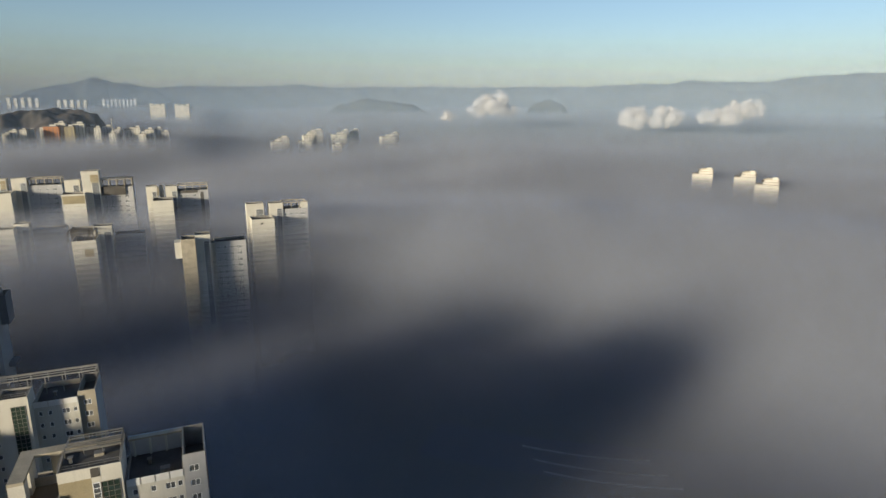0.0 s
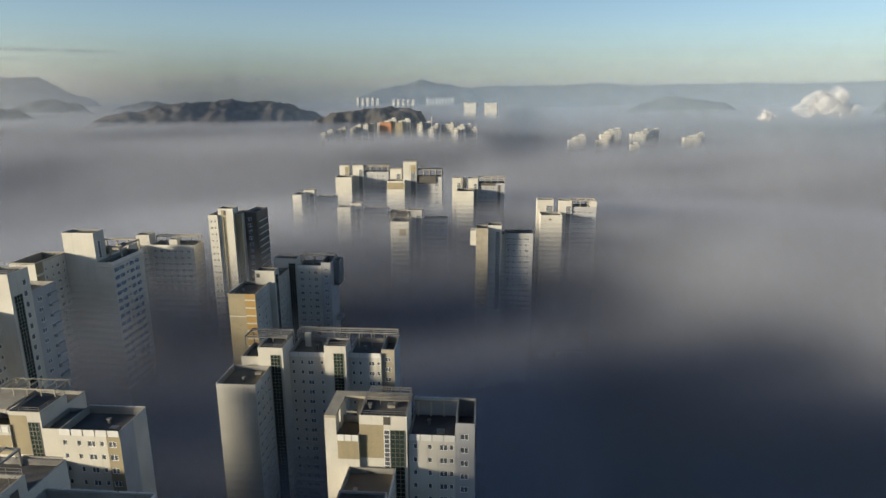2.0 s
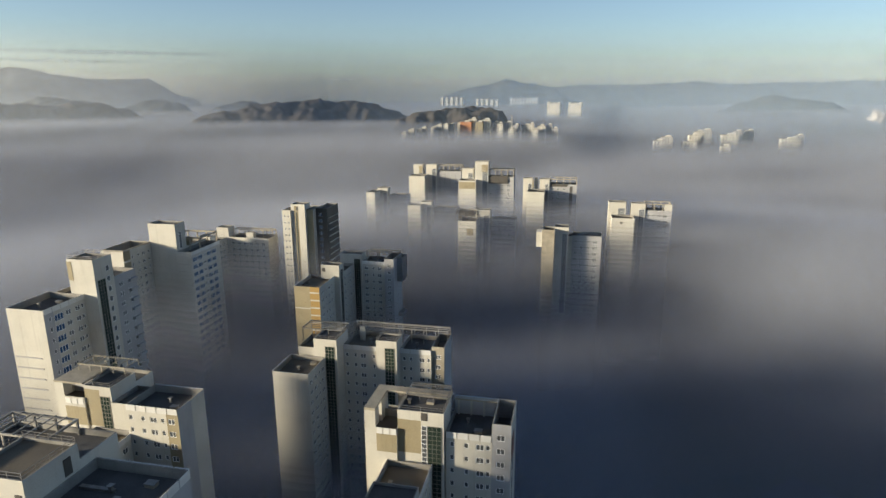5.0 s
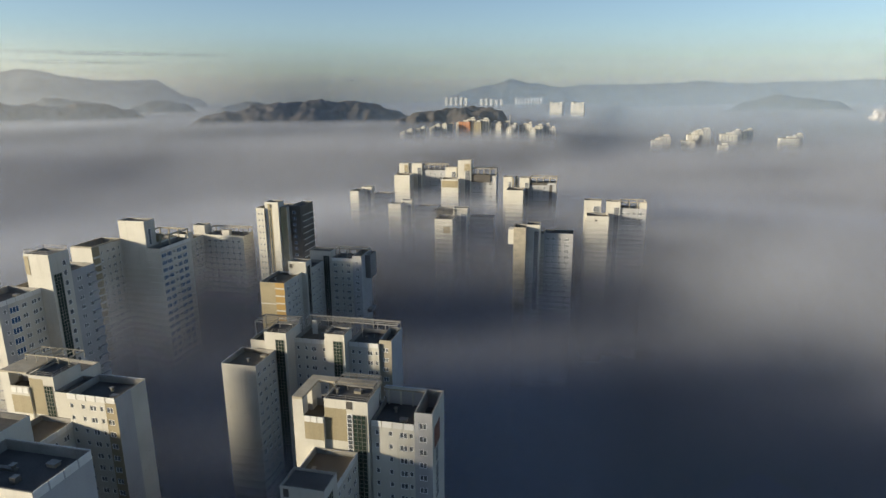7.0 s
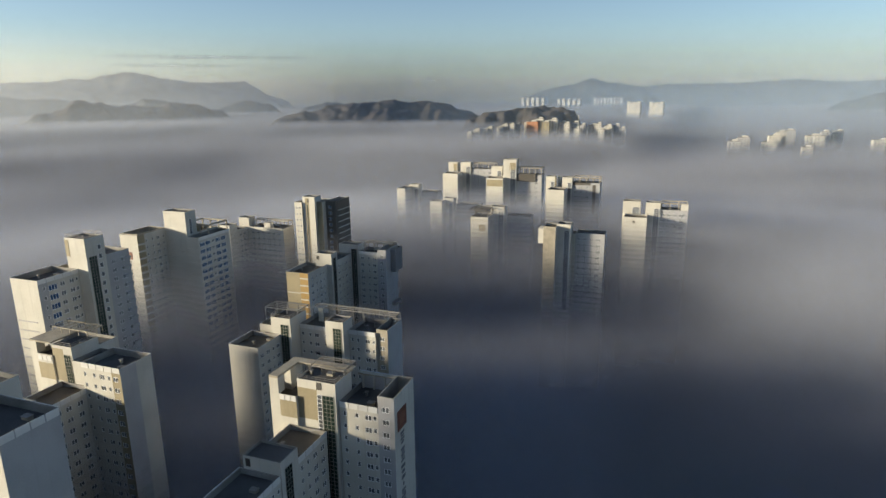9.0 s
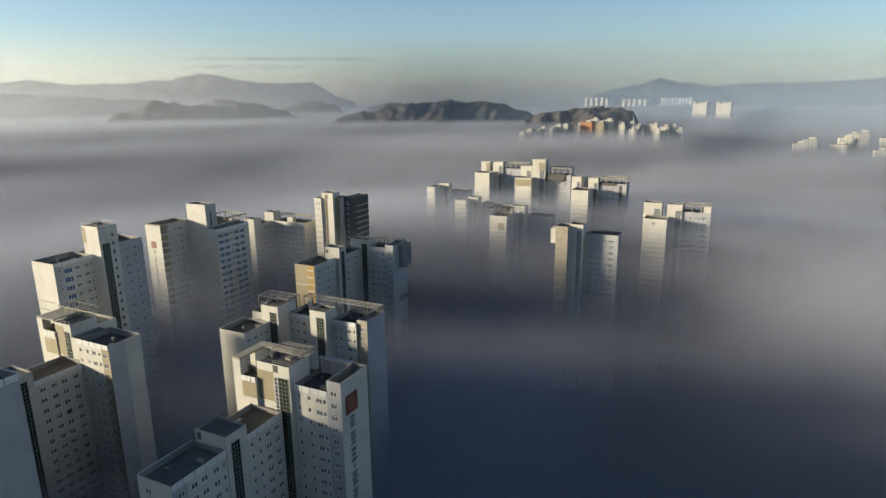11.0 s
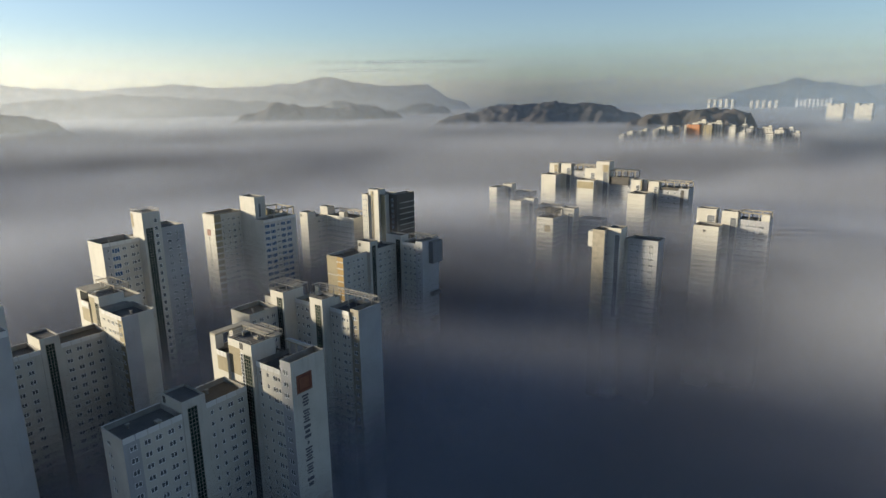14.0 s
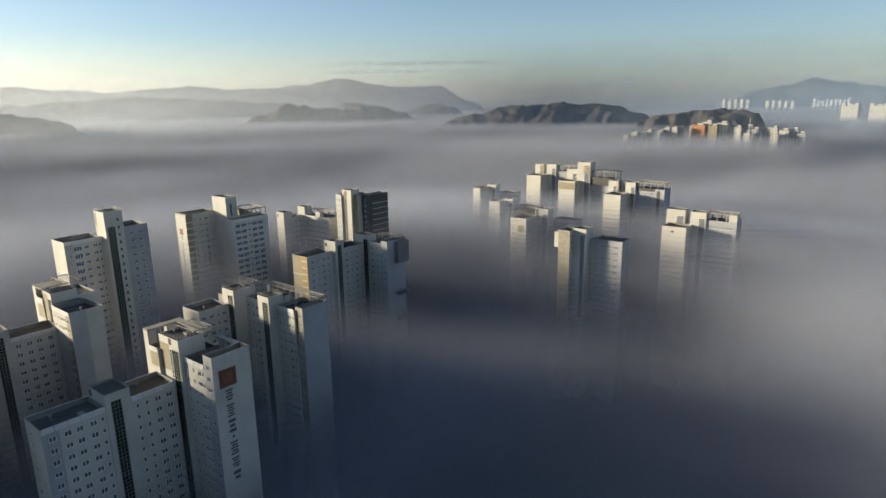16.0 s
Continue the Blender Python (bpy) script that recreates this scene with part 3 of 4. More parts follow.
# the tower behind the emblem gable
t = Tower(-50, 139, "white apartment tower with two stair blocks and roof beams")
t.stair(-17, -10.6, -2.6, 5.7, 78.3)
t.stair(-0.5, 5.1, -0.5, 5.0, 78.3)
t.wing(-10.6, -0.5, 2.0, 12.5, 75.2, {"S": [col(1.0, ONE), col(3.4, ONE), col(5.6, PAIR), col(8.6, ONE)]}, parapet=1.2, panels="S", roof=ROOF_TAN)
t.wing(5.1, 13.6, 2.4, 12.8, 75.2, {"S": [col(1.2, ONE), col(3.0, ONE), col(6.0, PAIR), col(7.8, ONE)]}, parapet=1.2, panels="S")
# End pier's grey-brown front and grey gable have shade put into their colour.
t.wing(13.6, 17.0, 3.0, 12.8, 76.2, {"S": [col(1.7, PAIR)]}, {"S": CONCRETE, "E": GREY}, parapet=2.2)
t.wing(-22.2, -17, -1.0, 8, 75.0, None, parapet=1.0, roof=ROOF_TAN)
t.wing(-23.6, -14.0, -13.2, -2.6, 73.3, {"E": [col(1.6, PAIR), col(4.4, PAIR), col(6.8, ONE), col(9.0, PAIR)]}, parapet=1.3, roof=ROOF_TAN, panels="W")
t.pergola(-22.2, -10.8, 2.0, 8.0, 79.2, 75.0, 4, "u", 0.24, COPING, 3.6)
t.pergola(-10.4, 16.8, 9.2, 12.7, 78.2, 74.0, 2, "u", 0.22, COPING, 3.6)
t.slab("terrace_wall", -8.2, -6.6, 8.6, 8.9, 74.0, 78.0, WHITE)

# the tower with the amber gable
t = Tower(-93.5, 189, "white apartment tower with an amber gable and dark balconies")
t.wing(-7.8, 1.8, -2.6, 12, 74.3, {"E": [col(3.0, PAIR), col(6.2, ONE), col(9.0, PAIR), col(11.6, ONE)]}, {"S": GOLD}, parapet=1.2, roof=ROOF_TAN, panels="W", bands=[("S", 0, 6.0, 0, 74.3, OCHRE)])
t.balconies("S", -2.6, -1.8, 1.8, 72.4, 40, WHITE, 0.25, 0.45)
t.slab("trim_band", -7.8, -1.8, -2.75, -2.604, 66.0, 66.4, WHITE)
t.stair(-3.4, 3.8, 11.6, 16.4, 78.5, "E", rail=False)
t.slab("roof_vent", -2.9, -1.7, 11.52, 11.596, 75.9, 77.4, BLACK)
t.wing(-5.0, 3.4, 16.4, 29, 74.6, {"E": [col(2.0, PAIR), col(5.0, ONE), col(8.0, PAIR), col(11.0, ONE)]}, parapet=1.2)
t.stair(-2.5, 6.6, 29, 34, 78.5, rail=False)
t.wing(6.6, 16.8, 29.5, 38, 75.6, {"S": [col(1.6, PAIR), col(4.6, ONE), col(7.2, PAIR)], "E": [col(4, PAIR)]}, parapet=1.2, panels="S")
t.wing(16.8, 20.6, 26.4, 38, 77.8, {"S": [col(1.9, PAIR)]}, {"S": GREY, "E": GREY}, parapet=3.2)
t.wing(20.6, 22.8, 31.0, 38, 77.2, None, {"all": SLATE}, parapet=3.0, z0=67.5)
t.slab("corner_balcony", 20.604, 22.6, 31.4, 37, 52.6, 54.0, SLATE)
t.slab("corner_balcony", 20.604, 22.6, 31.4, 37, 40.6, 42.0, SLATE)
t.pergola(6.8, 20.4, 34.5, 38, 78.6, 74.4, 0, "u", 0.35)

# the tower with the brown and black sides
t = Tower(-125.5, 241, "cream apartment tower with ochre pillar and dark brown balconies")
t.wing(-9.0, -5.0, -4.0, 6, 91.0, {"S": [col(1.2, (0.9, 1.1, 1, GLASS)), col(2.9, (0.9, 1.1, 1, GLASS))]}, parapet=1.0)
t.stair(-5.0, 1.5, -3.2, 2.4, 93.7, rail=False, glass=False, bands=[("S", 1.4, 3.4, 0, 93.0, OCHRE)])
t.glass_strip("S", -3.2, -2.9, -2.3, 40, 90.0, GREEN, 1)
t.slab("roof_vent", -2.6, -1.6, -3.28, -3.204, 91.0, 92.6, BLACK)
t.wing(1.5, 4.6, -1.6, 6, 91.3, None, {"S": OCHRE}, parapet=1.0)
t.wing(4.6, 9.8, 1.4, 15, 91.4, {"S": [col(2.2, (1.6, 1.4, 2, BLUE))]}, {"all": BLACK}, parapet=1.0)
t.balconies("E", 9.8, 3.4, 14.6, 87.0, 50, WHITE, 0.5, 0.3)
t.wing(-9.0, 4.6, 6, 15, 90.0, None, parapet=1.0)

# the tall tower with the second emblem
t = Tower(-149.5, 182, "tall white apartment tower with a small emblem gable and blue windows")
t.wing(-15.2, -6.4, -15.6, -0.8, 88.0, {"E": [col(4.5, ONE), col(7.5, ONE), col(10.2, PAIR), col(13.0, ONE)]}, parapet=3.0, bands=[("E", 0, 3.4, 0, 88.0, OCHRE)])
t.balconies("E", -6.4, -15.4, -12.2, 84.6, 40, WHITE, 0.5, 0.6)
t.pergola(-15.0, -6.6, -15.2, -1.0, 88.36, 85.0, 0, "u", 0.35)
sign(t, -11.2, -15.6, 81.2, 2.9, [(1.2, 3, 77.6, 75.8), (0.4, 1, 75.2, 74.6), (1.2, 3, 74.0, 72.2), (1.2, 2, 71.6, 70.2), (1.2, 3, 69.6, 67.8), (1.2, 3, 67.2, 65.4), (1.2, 3, 64.8, 63.0)], "S")
t.stair(-6.6, 4.4, -1.2, 4.6, 95.2, "E", glass=False, rail=False)
t.glass_strip("E", 4.4, 0.5, 2.0, 86, 92, GLASS, 1)
t.wing(4.4, 10.2, -1.6, 17.0, 85.2, {"E": [col(2.0, WIDE), col(5.2, WIDE), col(8.2, PAIR), col(11.0, WIDE), col(14.4, WIDE)]}, parapet=1.2, panels="E")
t.balconies("S", -1.6, 4.6, 10.0, 83.4, 40, WHITE, 0.35, 0.9)
t.wing(-8.0, 4.4, 4.6, 17.0, 86.0, None, parapet=1.2)
t.pergola(-3.0, 9.8, 5.0, 16.6, 89.2, 84.8, 0, "u", 0.5, CONCRETE, 4.0)
t.slab("terrace_wall", -2.0, 4.0, 8.0, 8.4, 84.8, 88.6, OCHRE)

# the slender tower with the high stair block
t = Tower(-125, 107.4, "white apartment tower with a high stair block and blue windows")
t.wing(-8.6, 2.0, -0.6, 12.4, 90.4, {"E": [col(1.8, ONE), col(4.4, WIDE), col(7.4, PAIR), col(10.4, PAIR), col(12.0, ONE)]}, parapet=1.6, panels="EW", bands=[("E", 0, 2.9, 0, 90.4, GREY)])
t.balconies("S", -0.6, -8.4, -0.4, 78.0, 40, GREY, 0.2, 0.3)
t.stair(-1.8, 6.0, 12.4, 19.0, 99.7, glass=False, cols={"E": [col(4.8, (1.2, 1.5, 1, GLASS))]}, first=2.6)
t.glass_strip("E", 6.0, 13.2, 15.8, 26, 94.0)
t.slab("trim_band", -1.804, -0.4, 12.32, 12.396, 94.0, 99.0, OCHRE)
t.wing(-7.8, -1.8, 12.4, 19.0, 90.0, None, parapet=1.0)
t.wing(-6.0, 5.4, 19.0, 28.0, 93.3, {"E": [col(3.0, PAIR), col(6.4, PAIR)]}, {"E": GREY}, parapet=1.2)
t.balconies("E", 5.4, 25.0, 27.8, 91.0, 40, GREY, 0.7, 0.8)

# a lower tower behind, half sunk in the mist
t = Tower(-166, 224, "white apartment tower with low roof beams in thin mist", near=False)
t.stair(-2.4, 3.6, -1.6, 4.0, 80.2, "E", rail=False, glass=False)
t.slab("roof_vent", -1.9, -0.8, -1.68, -1.604, 77.6, 79.2, BLACK)
t.wing(-4.0, 3.4, 4.0, 12.0, 77.0, {"E": [col(2.5, PAIR), col(5.5, PAIR)]}, parapet=1.0)
t.stair(-1.5, 4.4, 12.0, 17.0, 81.5, glass=False, rail=False)
t.wing(4.4, 24, 12.0, 21.0, 77.2, {"S": [col(2, PAIR), col(5, PAIR), col(8, PAIR), col(11, PAIR), col(14, PAIR), col(17, PAIR)]}, parapet=1.0)
t.pergola(4.6, 23.8, 17.0, 20.8, 80.0, 76.2, 2, "u", 0.3)
t.stair(13.0, 16.5, 12.4, 15.0, 79.6, glass=False, rail=False)

# ---- the cluster across the valley ----


def far_tower(x, y, label, front, stairs, body, beam=None, accent=None):
    """front, body: (u0, u1, v0, v1, top); stairs: a list of them; beam: (u0, u1, v0, v1, z, floor); accent: (from, to, bottom, top, material) on the front."""
    t = Tower(x, y, label, near=False)
    a = [("S", *accent)] if accent else []
    u0, u1, v0, v1, top = front
    t.wing(*front, {"E": [col(2.5, PAIR), col(5.5, PAIR)]} if v1 - v0 > 7 else None, parapet=1.0, roof=ROOF_TAN, bands=a)
    for s in stairs:
        t.stair(*s, rail=False, glass=False)
        t.glass_strip("S", s[2], s[0] + (s[1] - s[0]) * 0.55, s[1] - 0.5, 40, s[4] - 3.0, GLASS, 1)
    w = body[1] - body[0]
    # Grey body walls hold the shade of front wing and stairs in their colour.
    t.wing(*body, {"S": [col(w * f, PAIR) for f in (0.12, 0.32, 0.55)] + [col(w * 0.78, (2.2, 1.5, 3, GLASS))], "E": [col(3.0, PAIR)]}, {"S": GREY, "E": GREY}, parapet=1.0)
    if beam:
        t.pergola(*beam, 0, "u", 0.45, CONCRETE, 4.0)
    return t


def all_far_towers():
    far_tower(-143, 374, "pale apartment tower with two stair blocks rising from mist", (-7, -1.2, -7.0, 4.6, 78.6), [(-3.2, 4.0, 4.6, 10, 79.8)], (4.0, 16, 9, 18, 74.6))
    far_tower(-100, 339, "pale apartment tower with stair block standing in mist", (-9.8, -2.2, -5.2, 1.6, 77.6), [(-3.8, 2.8, 1.6, 7, 78.7)], (2.8, 17, 7.4, 16, 74.4))
    t = far_tower(-130, 414, "white apartment tower with roof frame and broad blind front", (-5.4, 6.0, -3.6, 8, 84.2), [(-5.0, 2.0, 8, 13, 91.0), (4.4, 12.2, 8, 13, 91.2)], (12.2, 30, 9, 18, 86.6), (12.4, 29.8, 9.2, 17.8, 90.6, 85.6))
    t.slab("trim_band", -1.0, 1.6, 7.9, 7.996, 85.0, 90.0, OCHRE)
    t = far_tower(-85, 386, "white apartment tower with ochre band and the highest stair block", (-7.2, 4.2, -2.0, 8, 86.0), [(-6.6, 1.0, 8, 13, 92.6), (2.6, 11.4, 4.6, 12, 97.7)], (11.4, 28, 6, 15, 88.0), (11.6, 27.8, 6.2, 14.8, 92.6, 87.0), (0.3, 11.2, 80.6, 85.0, OCHRE))
    t.wing(11.4, 24, 5.4, 6.0, 88.4, None, {"all": BLACK}, parapet=0.5, z0=83.5)
    t.slab("trim_band", 7.0, 11.0, 4.5, 4.596, 91.0, 95.6, OCHRE)
    t = far_tower(-32, 351, "white apartment tower with amber roof blocks and dark corner windows", (-10.6, -0.8, 0.0, 12, 85.6), [(-14.0, -8.6, 14, 20, 91.4), (-7.6, -5.6, 17, 21, 91.2), (-4.4, 1.4, 15, 21, 91.0)], (1.4, 17.4, 16, 26, 88.0), (1.6, 17.4, 16.2, 25.8, 91.2, 87.0))
    t.slab("trim_band", -8.4, -7.8, 13.9, 13.996, 86.0, 91.0, OCHRE)
    t.slab("corner_window", 13.4, 15.0, 15.9, 15.996, 70.0, 87.0, BLACK)
    t.slab("roof_screen", 2.0, 12.0, 15.86, 15.98, 86.6, 88.1, BLACK)
    t = far_tower(17, 318, "white apartment tower with cream roof blocks and open roof frame", (-11.4, -0.4, -1.6, 8, 79.4), [(-12.8, -4.2, 8, 14, 85.8), (-1.6, 5.4, 7.4, 13, 85.6)], (5.4, 18.4, 8, 17, 82.2), (5.6, 18.2, 8.2, 16.8, 85.6, 81.2), (4.2, 5.4, 76.6, 77.6, BLACK))
    t.slab("corner_pier", 15.0, 18.4, 7.9, 12, 82.2, 85.2, WHITE)
    t = far_tower(-61, 305, "pale apartment tower with dark open roof terrace", (-10.4, -0.8, -1.6, 12, 76.4), [(-3.2, 4.6, 12, 18, 80.0)], (4.6, 17.6, 18, 26, 74.2), None, (4.6, 8.2, 68.8, 72.4, OCHRE))
    t.wing(-12.4, -3.2, 12, 18, 79.4, None, {"all": BLACK}, parapet=1.6)
    t.pergola(-12.6, -2.0, 2.0, 12, 79.6, 75.4, 1, "v", 0.4, BLACK, 4.0)
    t = far_tower(-18, 277, "cream apartment tower with ochre roof wall half sunk in mist", (-6.4, -0.8, -2.2, 6, 80.4), [(-0.8, 5.4, 1.0, 8, 81.2)], (7.2, 20.4, 5.4, 14, 76.6), None, (0, 5.6, 0, 80.4, CONCRETE))
    t.wing(5.4, 7.2, 6.0, 12, 76.0, None, parapet=0.8)
    t.slab("roof_rim", -9.0, -6.4, -1.0, 5.0, 72.0, 79.0, WHITE)


all_far_towers()

# ---- distant towers and roofs ----


def small_block(name, label, x, y, w, d, top, mat=WHITE, yaw=4.0, crown=2.5, group="distant towers", notch=False, cat="apartment building", z0=20.0):
    """A distant tower: body, roof block, rim, and rows of window bands on its front and side."""
    root = tagged(new(name), label, cat, group)
    root.matrix_world = pose(x, y, 0, 0, 0, yaw)
    s = Solid()
    s.box(-w / 2, w / 2, -d / 2, d / 2, z0, top)
    s.done("wall", mat, root)
    r = Solid()
    r.box(-w / 2 - 0.3, w / 2 + 0.3, -d / 2 - 0.3, d / 2 + 0.3, top + 0.004, top + 0.6)
    r.done("roof", ROOF, root)
    c = Solid()
    if notch:
        c.box(-w / 2, -w * 0.28, -d / 2, d / 2, top + 0.61, top + crown)
        c.box(w * 0.28, w / 2, -d / 2, d / 2, top + 0.61, top + crown)
        c.box(-w * 0.12, w * 0.12, -d / 4, d / 4, top + 0.61, top + crown * 0.7)
    else:
        c.box(-w * 0.1, w * 0.35, -d * 0.3, d * 0.3, top + 0.61, top + crown)
    c.done("roof_block", WHITE, root)
    n = max(2, int(w / 4.5))
    b = Solid()
    z = top - 2.2
    while z > max(z0 + 2, top - 50):
        for i in range(n):
            cx = -w / 2 + w * (i + 0.5) / n
            b.box(cx - 0.9, cx + 0.9, -d / 2 - 0.06, -d / 2 - 0.004, z - 1.3, z)
        b.box(w / 2 + 0.004, w / 2 + 0.06, -d * 0.3, d * 0.3, z - 1.3, z)
        z -= FLOOR
    tagged(b.done("window", GLASS, root), kind="stuff")
    return root


def distant():
    rnd = random.Random(4)
    # amber and white blocks under the near wooded hill
    for x, y, w, d, top, m in ((-262, 1092, 20, 12, 91, BRICK), (-252, 1104, 14, 12, 96, WHITE), (-236, 1085, 13, 12, 91, OCHRE), (-226, 1098, 16, 14, 95, WHITE), (-210, 1105, 12, 10, 90, GREY), (-199, 1088, 9, 10, 89, WHITE), (-187, 1100, 14, 12, 90, GREY),
                               (-172, 1045, 8, 12, 83, WHITE), (-166, 1062, 10, 12, 88, GREY), (-150, 1070, 16, 12, 87, GREY), (-140, 1062, 8, 9, 90, WHITE), (-128, 1020, 9, 12, 83, WHITE), (-120, 1036, 12, 12, 88, WHITE), (-108, 1042, 10, 9, 89, GREY), (-98, 1036, 10, 9, 84, GREY)):
        small_block("apartment_tower", "small %s apartment block on the far shore of mist" % {"orange_brick_paint": "orange", "ochre_wall_paint": "ochre", "grey_paint_and_shade": "grey"}.get(m.name, "white"), x, y, w, d, top, m, crown=3)
    for i in range(9):
        small_block("house", "small white house on the slope below the hill", -352 + i * 9.5 + rnd.uniform(-2, 2), 1022 + i * 9 + rnd.uniform(-6, 6), rnd.uniform(6, 11), 9, 76 + i * 1.7 + rnd.uniform(-1, 3), WHITE, crown=2, group="houses on the slope", cat="house")
    # roofs across the mist to the right
    for x, y, w, d, top, m in ((66, 1060, 16, 12, 68, GREY), (80, 1090, 18, 12, 72, GREY), (116, 1085, 20, 12, 66, WHITE), (126, 1130, 18, 12, 73, WHITE), (136, 1150, 14, 12, 78, WHITE), (150, 1180, 18, 12, 79, GREY), (163, 1040, 14, 10, 63, WHITE),
                               (184, 1150, 26, 14, 73, WHITE), (200, 1170, 12, 10, 78, GREY), (213, 1180, 9, 9, 75, WHITE), (222, 1190, 12, 10, 78, GREY), (272, 1130, 28, 14, 69, WHITE), (288, 1140, 12, 10, 74, GREY)):
        small_block("apartment_tower", "%s apartment roof barely above the mist" % {"grey_paint_and_shade": "grey"}.get(m.name, "cream"), x, y, w, d, top - 2.5, m, crown=3)
    # twin slabs
    for x, y in ((-206, 2040), (-136, 2000)):
        small_block("twin_tower", "tall beige slab tower with a notched crown", x, y, 40, 20, 107, WHITE, -6, 6, "twin slab towers", True)
    # far rows
    for i in range(10):
        u = i if i < 5 else i + 2.2
        small_block("apartment_tower", "far white apartment tower in a row in haze", -905 + u * 25, 3170 + u * 5, 13, 14, 118 - (i > 4) * 5 + rnd.uniform(-5, 3), WHITE, -8, 3, "far tower rows")
    for i in range(9):
        small_block("apartment_tower", "far low white apartment block in haze", -600 + i * 17, 3520 + i * 5, 11, 12, 116 + rnd.uniform(-7, 2), CHALK, -8, 3, "far low blocks")
    # three stepped roofs alone in the mist
    for x, y, yaw in ((449, 502, -40), (471, 469, -44), (449, 421, -46)):
        root = tagged(new("rooftop"), "cream stepped tower top just above the mist", "apartment building", "lone tower tops in mist")
        root.matrix_world = pose(x, y, -9.2, 0, 0, yaw)
        for name, b, m in (("wall", (-12, 7, -5, 5, 20, 75.0), WHITE), ("roof", (-12.3, 7.3, -5.3, 5.3, 75.004, 75.4), ROOF_TAN), ("roof_block", (-6, 6.5, -4, 4, 75.404, 77.4), WHITE), ("canopy", (-7.5, 8, -4.6, 4.6, 77.404, 77.8), ROOF_TAN),
                           ("upper_block", (-5, 6, -3.4, 3.4, 77.804, 79.4), WHITE), ("upper_roof", (-6, 7, -3.8, 3.8, 79.404, 79.8), CONCRETE), ("stair_block", (1, 5.5, -2, 2, 79.804, 81.4), WHITE), ("roof_rim", (-3.5, 0.4, -2, 2, 79.804, 80.6), CONCRETE)):
            s = Solid()
            s.box(*b)
            s.done(name, m, root)
    # a thin mast
    root = tagged(new("mast"), "thin pale lattice mast above the mist", "mast")
    root.matrix_world = pose(-172, 1050, 0)
    s = Solid()
    for k in range(3):
        a = 2.1 * k
        s.bar((1.2 * math.cos(a), 1.2 * math.sin(a), 40), (0.15 * math.cos(a), 0.15 * math.sin(a), 104), 0.5)
    s.done("pole", WHITE, root)


distant()

# ---- hills ----


def ridge(name, label, a, b, width, heights, base, mat, cell, rough, seed, kind="structure", craggy=0.2):
    """A wooded ridge from a to b: heights along its crest, rounded flanks, uneven outline."""
    a, b = Vector((*a, 0)), Vector((*b, 0))
    d = (b - a).normalized()
    n = Vector((-d.y, d.x, 0))
    long = (b - a).length
    nu, nv = max(24, int(long / cell)), max(12, int(2 * width / cell))
    v, f = [], []
    for i in range(nu + 1):
        s = i / nu
        k = s * (len(heights) - 1)
        j = min(int(k), len(heights) - 2)
        e = k - j
        e = e * e * (3 - 2 * e)
        h = heights[j] * (1 - e) + heights[j + 1] * e
        for q in range(nv + 1):
            w = 2 * q / nv - 1
            p = a + d * (s * long) + n * (w * width)
            g = noise.fractal(Vector((p.x, p.y, seed * 37.0)) / (width * 0.34), 0.8, 2.0, 7)
            fine = noise.noise(Vector((p.x, p.y, seed)) / (cell * 1.7)) * rough
            lean = math.cos(min(1.0, abs(w + 0.12 * g)) * math.pi / 2) ** 1.3
            v.append((p.x, p.y, base + max(0, h - base) * lean * (1 + craggy * g) + fine * lean))
    for i in range(nu):
        for q in range(nv):
            o = i * (nv + 1) + q
            f.append((o, o + 1, o + nv + 2, o + nv + 1))
    tagged(new(name, mesh_of(name, v, f, [mat], smooth=True)), label, "hill", kind=kind)


